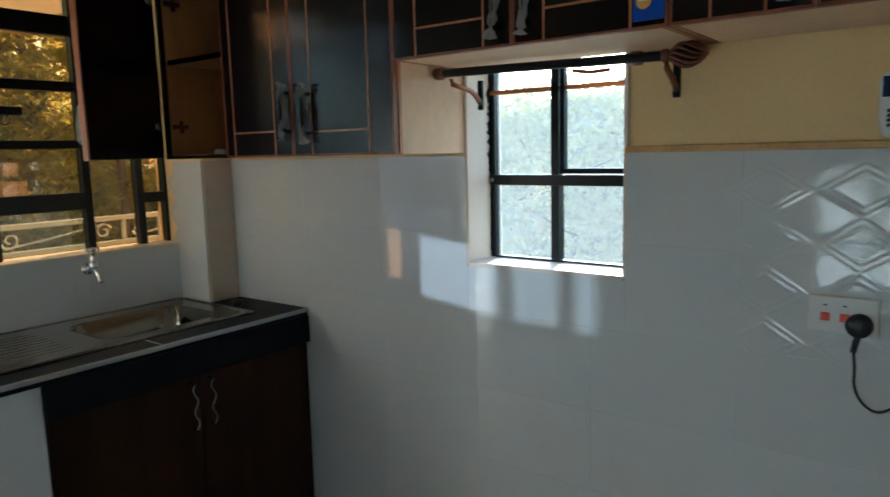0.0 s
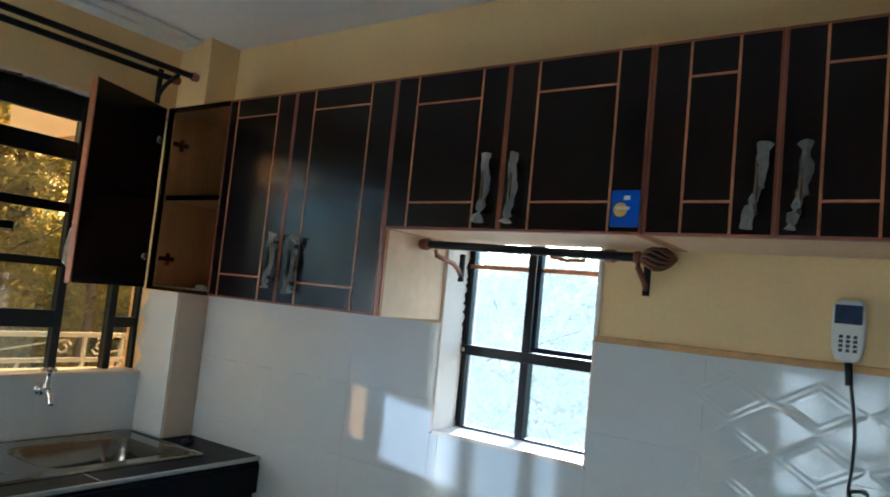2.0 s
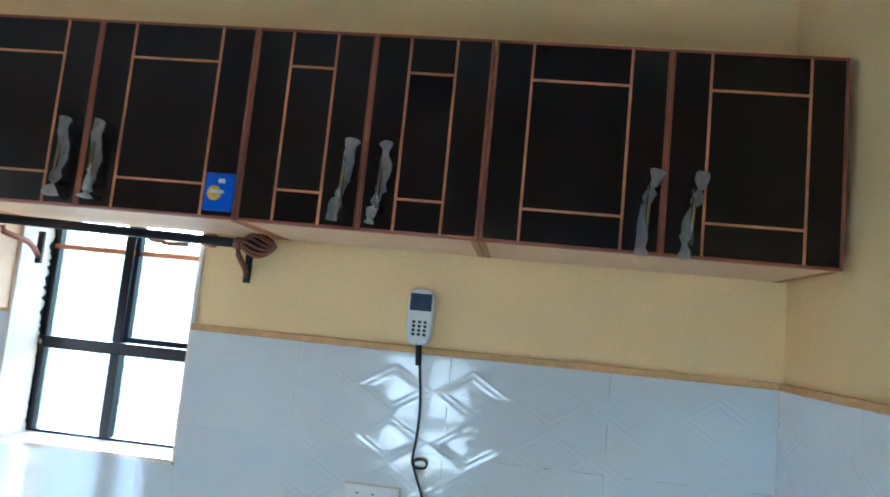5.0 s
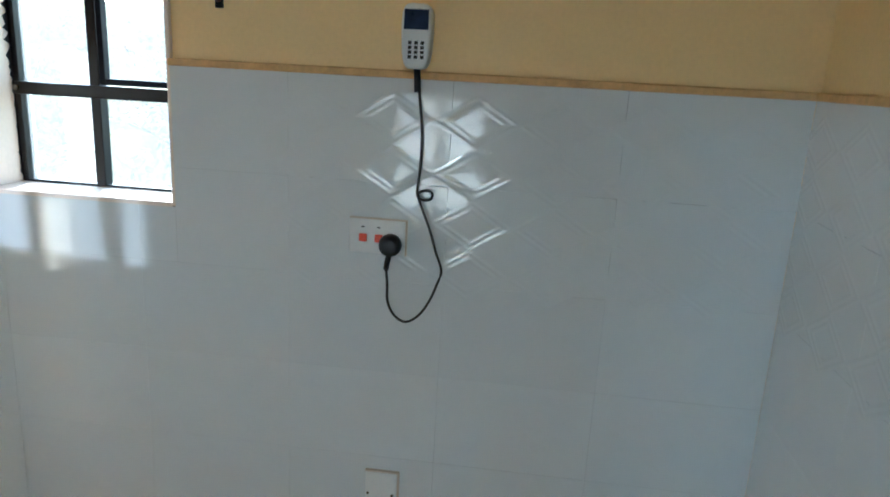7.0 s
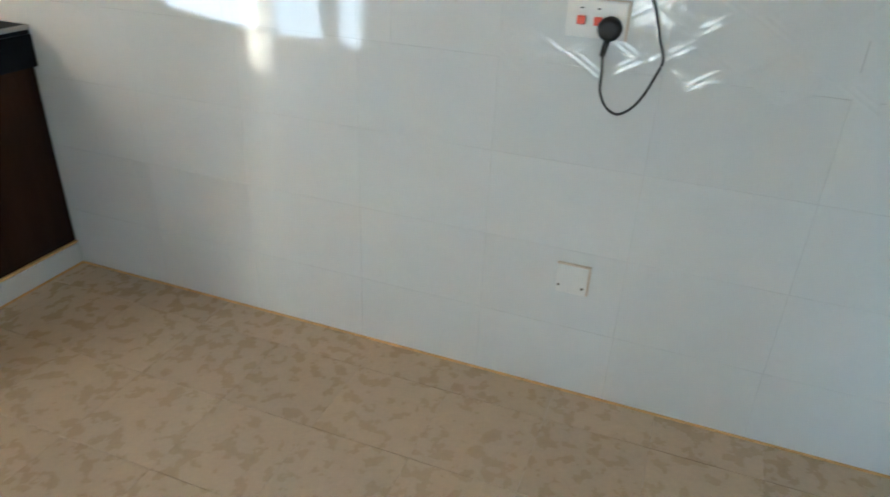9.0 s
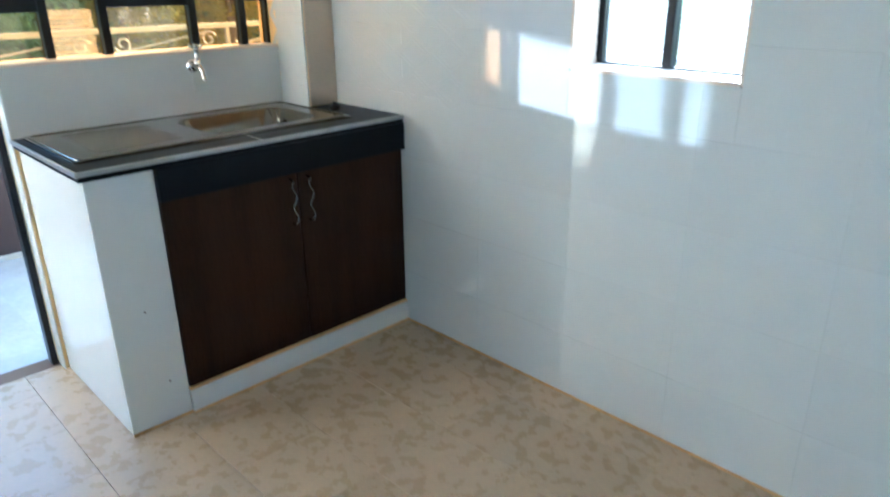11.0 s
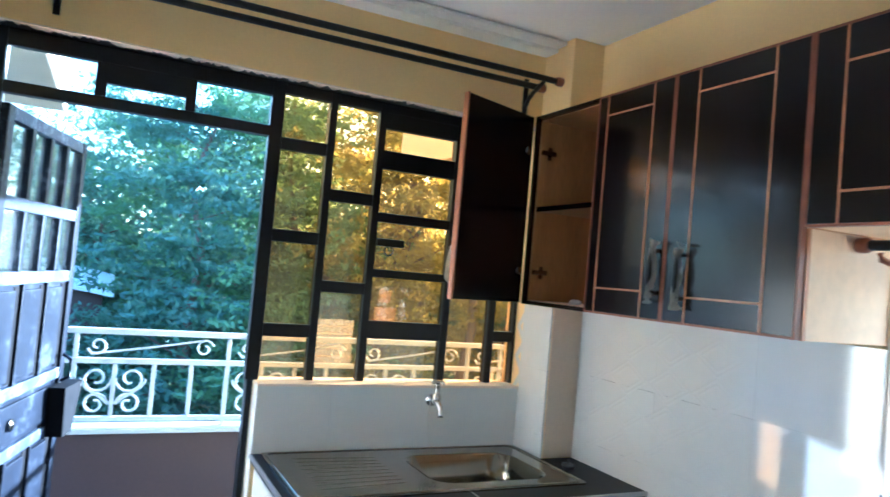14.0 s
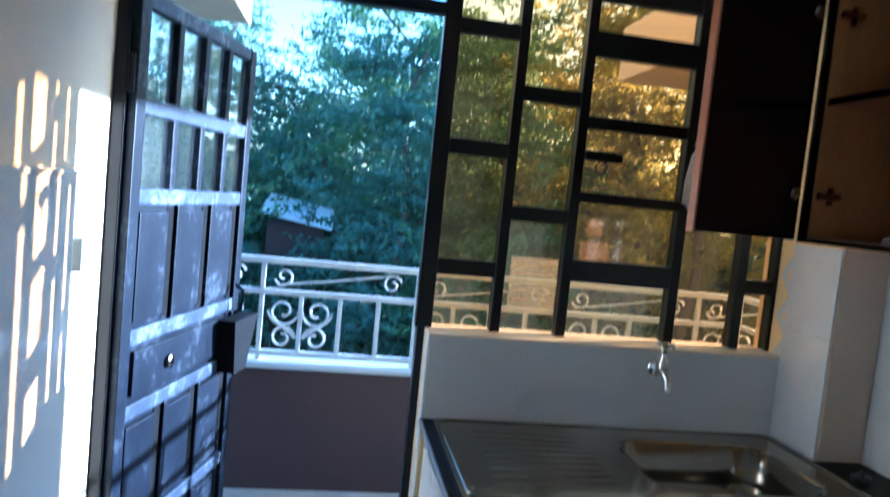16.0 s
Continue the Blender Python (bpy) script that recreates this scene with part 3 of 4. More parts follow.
# rim sheet with the bowl cut out
bm = bmesh.new()
outer = ring_pts(SX0, SY0, SX1, SY1, 0.02, CH + 0.006)
inner = levels[0]
ov, iv = [bm.verts.new(p) for p in outer], [bm.verts.new(p) for p in inner]
for k in range(len(ov)):
    j = (k + 1) % len(ov)
    bm.faces.new((ov[k], ov[j], iv[j], iv[k]))
lo = [bm.verts.new(p - Vector((0, 0, 0.006))) for p in outer]
for k in range(len(ov)):
    j = (k + 1) % len(ov)
    bm.faces.new((lo[k], lo[j], ov[j], ov[k]))
part("sheet", bm, M_STEEL, sink, "brushed steel sheet")
for k in range(9):
    x = 0.1 + k * 0.042
    part("drainer_rib", tube([(x, -1.12, CH - 0.001), (x, -1.08, CH + 0.0015), (x + (0.27 - x) * 0.12, -0.82, CH + 0.002), (x + (0.27 - x) * 0.15, -0.77, CH - 0.001)], 0.0062, 10), M_STEEL, sink, smooth=True)
part("raised_rim", tube(ring_pts(SX0 + 0.015, SY0 + 0.015, SX1 - 0.015, SY1 - 0.015, 0.03, CH + 0.006), 0.004, 6, True), M_STEEL, sink, smooth=True)
plug = thing("sink_plug", (0.345, -0.12, CH), "small black rubber plug on the worktop", "plug")
part("stopper", lathe([(0.02, 0), (0.024, 0.012), (0.024, 0.02), (0.008, 0.022), (0.006, 0.034)], Matrix.Translation((0.345, -0.12, CH)), 16), M_RUBBER, plug, smooth=True)

tap = thing("tap", (0.0, -0.54, 1.09), "chrome bib tap with a cross handle on the low white wall", "tap")
part("flange", lathe([(0.026, 0), (0.026, 0.005), (0.014, 0.014)], pose(-0.004, -0.54, 1.088, 0, 90, 0)), M_CHROME, tap, smooth=True)
part("spout", tube([(0, -0.54, 1.088), (0.03, -0.54, 1.089), (0.052, -0.538, 1.086), (0.066, -0.534, 1.07), (0.07, -0.532, 1.045), (0.071, -0.531, 1.036)], 0.011, 14, radii=[0.012, 0.013, 0.013, 0.011, 0.0095, 0.011]), M_CHROME, tap, smooth=True)
part("valve_body", lathe([(0.014, 0), (0.017, 0.012), (0.017, 0.026), (0.011, 0.034), (0.0095, 0.06), (0.013, 0.066), (0.011, 0.074)], Matrix.Translation((0.04, -0.538, 1.086)), 16), M_CHROME, tap, smooth=True)
grip = part("handle", lathe([(0.009, 0), (0.012, 0.004), (0.011, 0.012), (0.004, 0.016)], Matrix.Translation((0.04, -0.538, 1.158)), 14), M_CHROME, tap, "chrome cross handle", smooth=True)
for a in (20, 110, 200, 290):
    q = Vector((math.cos(radians(a)), math.sin(radians(a)), 0))
    o = Vector((0.04, -0.538, 1.165))
    part("arm", tube([o + q * 0.006, o + q * 0.02, o + q * 0.03, o + q * 0.034], 0.005, 8, radii=[0.0045, 0.0042, 0.0062, 0.004]), M_CHROME, grip, smooth=True)
part("strand", tube([(0.014, -0.552, 1.08), (0.016, -0.555, 1.05), (0.014, -0.553, 1.01), (0.018, -0.556, 0.985)], 0.0016, 6), M_PLASTIC, tap, "white thread hanging from the tap", smooth=True)

# ---- wall cabinets ----
KY, KT, KB, KS = -0.337, 2.205, 1.5, 1.755    # front, top, low bottom, high bottom


def handle(x, z, parent, dark):
    """A bow handle still wrapped in its film."""
    y = KY - 0.002
    hb = part("handle", tube([(x, y, z - 0.06), (x, y - 0.022, z - 0.055), (x, y - 0.028, z - 0.02), (x, y - 0.028, z + 0.02), (x, y - 0.022, z + 0.055), (x, y, z + 0.06)], 0.007 if dark else 0.005, 8), M_RUBBER if dark else M_STEEL, parent, "dark bow handle" if dark else "metal bow handle", smooth=True)
    bm = bmesh.new()
    rnd = random.Random(int(x * 1000))
    pts, radii = [], []
    for k in range(13):
        f = k / 12
        pts.append((x + 0.006 * math.sin(f * 5 + x * 7) + (f - 0.5) * 0.02, y - 0.018 - 0.006 * math.sin(f * 9), z - 0.088 + 0.176 * f))
        radii.append(0.0068 + 0.0045 * rnd.random() + (0.006 if k in (0, 12) else 0))
    tube(pts, 0.014, 9, bm=bm, radii=radii)
    for v in bm.verts:
        v.co.x += rnd.uniform(-0.004, 0.004)
        v.co.y = min(y - 0.001, v.co.y + rnd.uniform(-0.003, 0.003))
    part("wrapper", bm, M_FILM, hb, "crumpled clear plastic wrapper")


def door_front(x0, x1, z0, z1, lines, rails, parent, hx, hz, dark=False):
    dr = part("door", boxes((x0 + 0.007, KY, z0 + 0.007, x1 - 0.007, KY + 0.018, z1 - 0.007)), M_WOOD, parent, "dark wenge door", 0.001)
    part("edging", boxes((x0 + 0.001, KY - 0.001, z0 + 0.001, x0 + 0.007, KY + 0.019, z1 - 0.001), (x1 - 0.007, KY - 0.001, z0 + 0.001, x1 - 0.001, KY + 0.019, z1 - 0.001),
         (x0 + 0.007, KY - 0.001, z0 + 0.001, x1 - 0.007, KY + 0.019, z0 + 0.007), (x0 + 0.007, KY - 0.001, z1 - 0.007, x1 - 0.007, KY + 0.019, z1 - 0.001)), M_LIP, dr, "red brown edging")
    for x in lines:
        part("inlay_strip", boxes((x - 0.0028, KY - 0.0015, z0 + 0.007, x + 0.0028, KY + 0.004, z1 - 0.007)), M_INLAY, dr, "copper brown inlay")
    for z in rails:
        part("inlay_strip", boxes((lines[0] + 0.0028, KY - 0.0015, z - 0.0028, lines[1] - 0.0028, KY + 0.004, z + 0.0028)), M_INLAY, dr, "copper brown inlay")
    handle(hx, hz, dr, dark)
    return dr


def carcass(x0, x1, z0, z1, parent, shelf=False, right_mat=None):
    y0, y1, t = KY + 0.019, -0.001, 0.016
    part("side_panel", boxes((x0 + 0.001, y0, z0, x0 + t, y1, z1)), M_BOARD, parent)
    part("side_panel", boxes((x1 - t, y0, z0, x1 - 0.001, y1, z1)), right_mat or M_BOARD, parent)
    part("bottom_panel", boxes((x0 + t, y0, z0 + 0.001, x1 - t, y1, z0 + t)), M_UNDER, parent, "pale board underside")
    part("top_panel", boxes((x0 + t, y0, z1 - t, x1 - t, y1, z1 - 0.001)), M_BOARD, parent)
    part("back_panel", boxes((x0 + t, y1 - 0.006, z0 + t, x1 - t, y1, z1 - t)), M_BOARD, parent)
    if shelf:
        part("shelf", boxes((x0 + t, y0 + 0.01, 1.848, x1 - t, y1 - 0.006, 1.862)), M_BOARD, parent)
        part("front_edge", boxes((x0 + t, y0 + 0.004, 1.846, x1 - t, y0 + 0.01, 1.864), (x0, KY, z0, x0 + 0.012, y0, z1), (x0 + 0.012, KY + 0.004, z0, x1 - 0.001, y0, z0 + 0.014), (x0 + 0.012, KY + 0.004, z1 - 0.014, x1 - 0.001, y0, z1)), M_WOOD, parent, "dark edge band")


TALL = "tall dark wenge wall cabinet with copper-brown inlay lines"
SHORT = "dark wenge wall cabinet with copper-brown inlay lines and film-wrapped handles"
c = thing("wall_cabinet", (0.458, -0.17, KB), "dark wenge wall cabinet standing open, tan board inside", "cabinet", "wall cabinets")
carcass(0.27, 0.646, KB, KT, c, True)
hx, hy = 0.269, KY
ang = math.atan2(-0.36, 0.14)
m = Matrix.Translation((hx, hy - 0.004, 0)) @ Matrix.Rotation(ang, 4, "Z")


def swung(name, bm, mat, parent, label="", bevel=0.0, smooth=False):
    bmesh.ops.transform(bm, verts=bm.verts, matrix=m)
    return part(name, bm, mat, parent, label, bevel, smooth)


od = swung("door", boxes((0.004, -0.018, KB + 0.004, 0.378, 0.0, KT - 0.004)), M_WOOD, c, "dark door swung wide open", 0.001)
swung("edging", boxes((0.378, -0.019, KB + 0.002, 0.385, 0.001, KT - 0.002)), M_INLAY, od, "copper brown edging")
for z in (1.62, 2.07):
    hg = swung("hinge", lathe([(0.018, 0), (0.018, 0.004), (0.012, 0.01), (0.004, 0.012)], pose(0.03, 0.0, z, -90), 14), M_STEEL, od, "steel cup hinge", smooth=True)
    part("hinge_arm", boxes((hx + 0.017, hy + 0.024, z - 0.009, hx + 0.032, hy + 0.085, z + 0.009), (hx + 0.014, hy + 0.055, z - 0.024, hx + 0.02, hy + 0.072, z + 0.024)), M_STEEL, c, "steel hinge arm", 0.003)
swung("handle", tube([(0.345, -0.018, 1.56), (0.345, -0.045, 1.57), (0.345, -0.045, 1.66), (0.345, -0.018, 1.68)], 0.006), M_STEEL, od, smooth=True)
swung("wrapper", tube([(0.35, -0.034, 1.535), (0.36, -0.044, 1.57), (0.352, -0.05, 1.62), (0.345, -0.044, 1.68), (0.35, -0.036, 1.705)], 0.014, 9), M_FILM, od, "crumpled clear plastic wrapper")
for x, y, z in ((0.44, -0.008, 2.03), (0.52, -0.008, 1.96), (0.5, -0.008, 1.66)):
    part("knot", lathe([(0.008, 0), (0.006, 0.0015)], pose(x, y, z, 90), 10), M_RED, c, "dark knot in the board")
cl = thing("paper_scrap", (0.47, -0.2, KB + 0.016), "small crumpled white scrap inside the open cabinet", "scrap")
bm = bmesh.new()
bmesh.ops.create_icosphere(bm, subdivisions=2, radius=0.018)
for v in bm.verts:
    v.co = Vector((v.co.x * 1.5, v.co.y, v.co.z * 0.6)) * (0.8 + 0.4 * random.random()) + Vector((0.47, -0.24, KB + 0.024))
part("scrap", bm, M_PAPER, cl)

c = thing("wall_cabinet", (1.03, -0.17, KB), TALL, "cabinet", "wall cabinets")
carcass(0.646, 1.414, KB, KT, c, right_mat=M_UNDER)
part("corner_edging", boxes((1.41, KY + 0.018, KB, 1.416, KY + 0.03, KS)), M_INLAY, c)
door_front(0.646, 0.99, KB, KT, (0.695, 0.904), (1.582, 2.135), c, 0.966, 1.64, True)
door_front(0.99, 1.414, KB, KT, (1.078, 1.318), (1.575, 2.135), c, 1.066, 1.63, True)
for x0, xm, x1, l1, l2, h1, h2, hz in ((1.416, 1.798, 2.178, (1.496, 1.714), (1.884, 2.096), 1.757, 1.84, 1.866), (2.18, 2.456, 2.722, (2.264, 2.368), (2.536, 2.64), 2.42, 2.502, 1.86), (2.724, 3.103, 3.464, (2.808, 3.02), (3.186, 3.388), 3.068, 3.158, 1.84)):
    c = thing("wall_cabinet", ((x0 + x1) / 2, -0.17, KS), SHORT, "cabinet", "wall cabinets")
    carcass(x0, x1, KS, KT, c)
    door_front(x0, xm, KS, KT, l1, (1.832, 2.117), c, h1, hz)
    door_front(xm, x1, KS, KT, l2, (1.832, 2.117), c, h2, hz)
pk = thing("sachet", (2.138, KY, 1.77), "small blue foil sachet stuck on a cabinet door", "sachet")
body = part("foil", boxes((2.104, KY - 0.008, 1.772, 2.172, KY - 0.0016, 1.858)), M_PACK, pk, "", 0.002)
part("print", lathe([(0.017, 0), (0.016, 0.001)], pose(2.128, KY - 0.008, 1.812, 90), 16), M_YELLOW, body, "yellow printed shape")
part("print", boxes((2.118, KY - 0.0095, 1.812, 2.15, KY - 0.008, 1.819), (2.135, KY - 0.0095, 1.835, 2.15, KY - 0.008, 1.845)), M_PLASTIC, body, "white printed shape")

# ---- curtain rods ----


def rod(name, a, b, r, parent, mat=M_BLACK):
    return part(name, tube([a, b], r, 14), mat, parent, smooth=False)


cr = thing("curtain_rod", (1.7, -0.075, 1.735), "black curtain rod with a copper finial over the small window", "curtain rod")
rod("pole", (1.44, -0.15, 1.733), (2.09, -0.075, 1.728), 0.0125, cr)
part("end_cap", lathe([(0.016, 0), (0.019, 0.01), (0.018, 0.03), (0.014, 0.035)], pose(1.452, -0.149, 1.733, 0, -90, 0), 16), M_COPPER, cr, "copper end cap", smooth=True)
part("collar", lathe([(0.014, 0), (0.018, 0.006), (0.018, 0.03), (0.014, 0.036)], pose(1.99, -0.075, 1.729, 0, 90, 0), 16), M_COPPER, cr, "copper collar", smooth=True)
part("collar", lathe([(0.014, 0), (0.017, 0.004), (0.017, 0.014), (0.012, 0.02)], pose(2.075, -0.075, 1.728, 0, 90, 0), 16), M_COPPER, cr, "copper collar", smooth=True)
finial = part("finial", lathe([(0.006, 0), (0.022, 0.025), (0.024, 0.05), (0.018, 0.075), (0.004, 0.09)], pose(2.092, -0.075, 1.727, 0, 90, 0), 16), M_BLACK, cr, "open-work copper finial over a dark core", smooth=True)
for k in range(12):
    a = k * math.tau / 12
    part("finial_rib", tube([(2.09 + 0.095 * f, -0.075 + 0.031 * math.sin(math.pi * min(1, f * 0.96 + 0.02)) ** 0.8 * math.cos(a + f * 1.4), 1.727 + 0.031 * math.sin(math.pi * min(1, f * 0.96 + 0.02)) ** 0.8 * math.sin(a + f * 1.4)) for f in [j / 9 for j in range(10)]], 0.0035, 5), M_COPPER, finial, "twisted copper rib", smooth=True)
for x, y in ((1.475, -0.146), (2.085, -0.075)):
    br = part("bracket", tube([(x, y, 1.716), (x, y + 0.005, 1.70), (x, -0.045, 1.685), (x, -0.02, 1.672), (x, 0.006, 1.648)], 0.008, 8), M_COPPER, cr, "copper bracket", smooth=True)
    part("wall_plate", boxes((x - 0.009, 0.002, 1.63, x + 0.009, 0.012, 1.72)), M_BLACK, br, "", 0.002)

cr = thing("curtain_rod", (0.1, -1.1, 2.41), "long black double curtain rod above the steel window", "curtain rod")
for x, z, y in ((0.075, 2.383, -0.215), (0.135, 2.405, -0.17)):
    rod("pole", (x, -2.0, z), (x, y, z), 0.0125, cr)
    part("end_cap", lathe([(0.014, 0), (0.019, 0.008), (0.018, 0.03), (0.012, 0.034)], pose(x, y - 0.002, z, -90, 0, 0), 16), M_COPPER, cr, "copper end cap", smooth=True)
for y in (-1.95, -0.23):
    br = part("bracket", tube([(0.135, y, 2.39), (0.1, y, 2.375), (0.06, y, 2.36), (0.03, y, 2.34), (0.006, y, 2.31)], 0.009, 8), M_BLACK, cr, "", smooth=True)
    part("wall_plate", boxes((0.0, y - 0.01, 2.28, 0.009, y + 0.01, 2.43)), M_BLACK, br, "", 0.002)

# ---- fittings on the tiled wall ----
sk = thing("wall_socket", (2.49, 0, 1.1), "white double socket plate with red switches", "socket")
part("plate", boxes((2.419, -0.012, 1.058, 2.562, -0.0005, 1.145)), M_PLASTIC, sk, "", 0.004)
for x in (2.446, 2.486):
    part("switch", boxes((x, -0.017, 1.088, x + 0.02, -0.012, 1.108)), M_REDSW, sk, "red rocker switch", 0.002)
    part("indicator", boxes((x + 0.005, -0.0135, 1.124, x + 0.013, -0.012, 1.127)), M_RUBBER, sk)
part("grime", boxes((2.562, -0.009, 1.056, 2.5665, -0.0004, 1.148), (2.419, -0.009, 1.145, 2.562, -0.0004, 1.148)), M_COAT, sk, "brown filler along the plate", 0.001)
pg = thing("power_plug", (2.527, -0.02, 1.085), "black three-pin plug with a thin cable", "plug")
part("plug_body", lathe([(0.028, 0), (0.029, 0.012), (0.025, 0.026), (0.015, 0.03)], pose(2.527, -0.012, 1.085, 90), 18), M_RUBBER, pg, smooth=True)
part("strain_relief", tube([(2.527, -0.026, 1.066), (2.521, -0.024, 1.04), (2.518, -0.02, 1.022)], 0.007, 8), M_RUBBER, pg, smooth=True)


def spline(pts, n=6):
    out = []
    p = [Vector(q) for q in pts]
    p = [p[0]] + p + [p[-1]]
    for i in range(1, len(p) - 2):
        for k in range(n):
            t = k / n
            a, b, c2, d = p[i - 1], p[i], p[i + 1], p[i + 2]
            out.append(0.5 * (2 * b + (c2 - a) * t + (2 * a - 5 * b + 4 * c2 - d) * t * t + (3 * b - a - 3 * c2 + d) * t ** 3))
    return out + [p[-1]]


part("cable", tube(spline([(2.518, -0.02, 1.025), (2.522, -0.018, 0.984), (2.524, -0.018, 0.938), (2.542, -0.018, 0.902), (2.573, -0.018, 0.886), (2.606, -0.018, 0.907), (2.630, -0.018, 0.945), (2.647, -0.018, 0.988), (2.658, -0.018, 1.029), (2.642, -0.018, 1.076), (2.624, -0.018, 1.132), (2.592, -0.012, 1.21),
     (2.606, -0.012, 1.226), (2.624, -0.013, 1.222), (2.622, -0.014, 1.207), (2.6, -0.016, 1.205), (2.588, -0.014, 1.22), (2.593, -0.012, 1.28), (2.594, -0.012, 1.36), (2.584, -0.012, 1.45), (2.578, -0.014, 1.49)]), 0.0034, 7), M_RUBBER, pg, "thin black cable with a small knot", smooth=True)
dv = thing("keypad_meter", (2.572, 0.012, 1.575), "white keypad meter display unit on the cream wall", "meter")
bm = bmesh.new()
outline = [(0.5 + 0.5 * c * abs(c) ** -0.55 if c else 0.5, 0.5 + 0.5 * q * abs(q) ** -0.55 if q else 0.5) for c, q in [(math.cos(k * math.tau / 32 + 0.05), math.sin(k * math.tau / 32 + 0.05)) for k in range(32)]]
for y, inset in ((0.0115, 0.0), (-0.022, 0.0), (-0.028, 0.002), (-0.03, 0.006)):
    w = 0.071 - 2 * inset
    ring = [bm.verts.new((2.5725 + (u - 0.5) * w * (0.86 + 0.14 * min(1, v * 2)), y, 1.512 + inset + v * (0.146 - 2 * inset))) for u, v in outline]
    if y < 0.01:
        for k in range(32):
            bm.faces.new((last[k], last[(k + 1) % 32], ring[(k + 1) % 32], ring[k]))
    last = ring
bm.faces.new(last)
dbody = part("case", bm, M_PLASTIC, dv)
part("display", boxes((2.5445, -0.0318, 1.6, 2.6005, -0.029, 1.644)), M_SCREEN, dbody, "dark blue-black display")
for r in range(4):
    for q in range(3):
        part("key", boxes((2.555 + q * 0.0145, -0.0322, 1.567 - r * 0.0105, 2.563 + q * 0.0145, -0.029, 1.5745 - r * 0.0105)), M_RUBBER, dbody)
part("connector", tube([(2.575, -0.014, 1.514), (2.577, -0.014, 1.49), (2.579, -0.014, 1.46)], 0.008, 8), M_RUBBER, dv, "black cable connector", smooth=True)
bp = thing("blank_plate", (2.522, 0, 0.395), "white blank outlet plate low on the tiles", "outlet")
part("plate", boxes((2.478, -0.014, 0.352, 2.566, -0.0005, 0.44)), M_PLASTIC, bp, "", 0.004)
for x in (2.486, 2.554):
    part("screw", lathe([(0.004, 0), (0.003, 0.0015)], pose(x, -0.014, 0.375, 90), 10), M_STEEL, bp)
part("grime", boxes((2.476, -0.0105, 0.44, 2.568, -0.0004, 0.4435), (2.566, -0.0105, 0.352, 2.571, -0.0004, 0.4435)), M_COAT, bp, "brown filler along two edges", 0.001)
sw = thing("light_switch", (0.1, YS - 0.012, 1.3), "white light switch beside the door", "switch")
part("plate", boxes((0.06, YS - 0.0115, 1.26, 0.145, YS + 0.012, 1.345)), M_PLASTIC, sw, "", 0.004)
part("rocker", boxes((0.09, YS + 0.012, 1.285, 0.115, YS + 0.016, 1.32)), M_PLASTIC, sw, "", 0.002)

# ---- balcony ----
BX = -1.5
structure("balcony_floor", boxes((BX - 0.12, -5.6, -0.18, -0.05, 0.75, -0.026)), M_JOINT, "grey tiled balcony floor")
structure("outer_wall", boxes((-0.3, -5.35, -3.2, -0.16, -2.2, -0.2), (-0.3, -5.35, ZC + 0.01, -0.16, 0.0, 3.4)), M_FACADE, "cream rendered outer wall")
structure("parapet", boxes((BX - 0.12, -5.6, -0.15, BX, 0.75, 0.62), (BX, 0.62, -0.15, -0.16, 0.75, 0.62)), M_PARAPET, "brown painted balcony parapet", 0.006)
structure("parapet_cap", boxes((BX - 0.14, -5.6, 0.62, BX + 0.02, 0.77, 0.645), (BX + 0.02, 0.6, 0.62, -0.16, 0.77, 0.645)), M_RAIL, "pale parapet coping", 0.004)
structure("balcony_skirting", boxes((BX, -5.6, -0.022, BX + 0.012, 0.62, 0.01)), M_BALC, "grey tile skirting", 0.003)
structure("upper_slab", boxes((BX - 0.15, -0.115, 2.22, -0.3, 0.9, 2.5)), M_FACADE, "cream slab of the balcony above", 0.01)
structure("upper_beam", boxes((BX - 0.15, -5.6, 2.26, -0.3, -2.0, 2.5)), M_FACADE, "cream beam of the balcony above", 0.01)

rl = thing("balcony_railing", (BX - 0.05, -1.5, 0.645), "white painted steel balcony railing with scroll work", "railing")
RX = BX - 0.05


def flat_scroll(cy, cz, r, turns, start, side, x=RX):
    """A spiral of flat bar in the plane of the railing."""
    n = 22
    pts = []
    for k in range(n + 1):
        f = k / n
        a = start + side * turns * math.tau * f
        rr = r * (1 - 0.72 * f)
        pts.append((x, cy + rr * math.cos(a), cz + rr * math.sin(a)))
    return pts


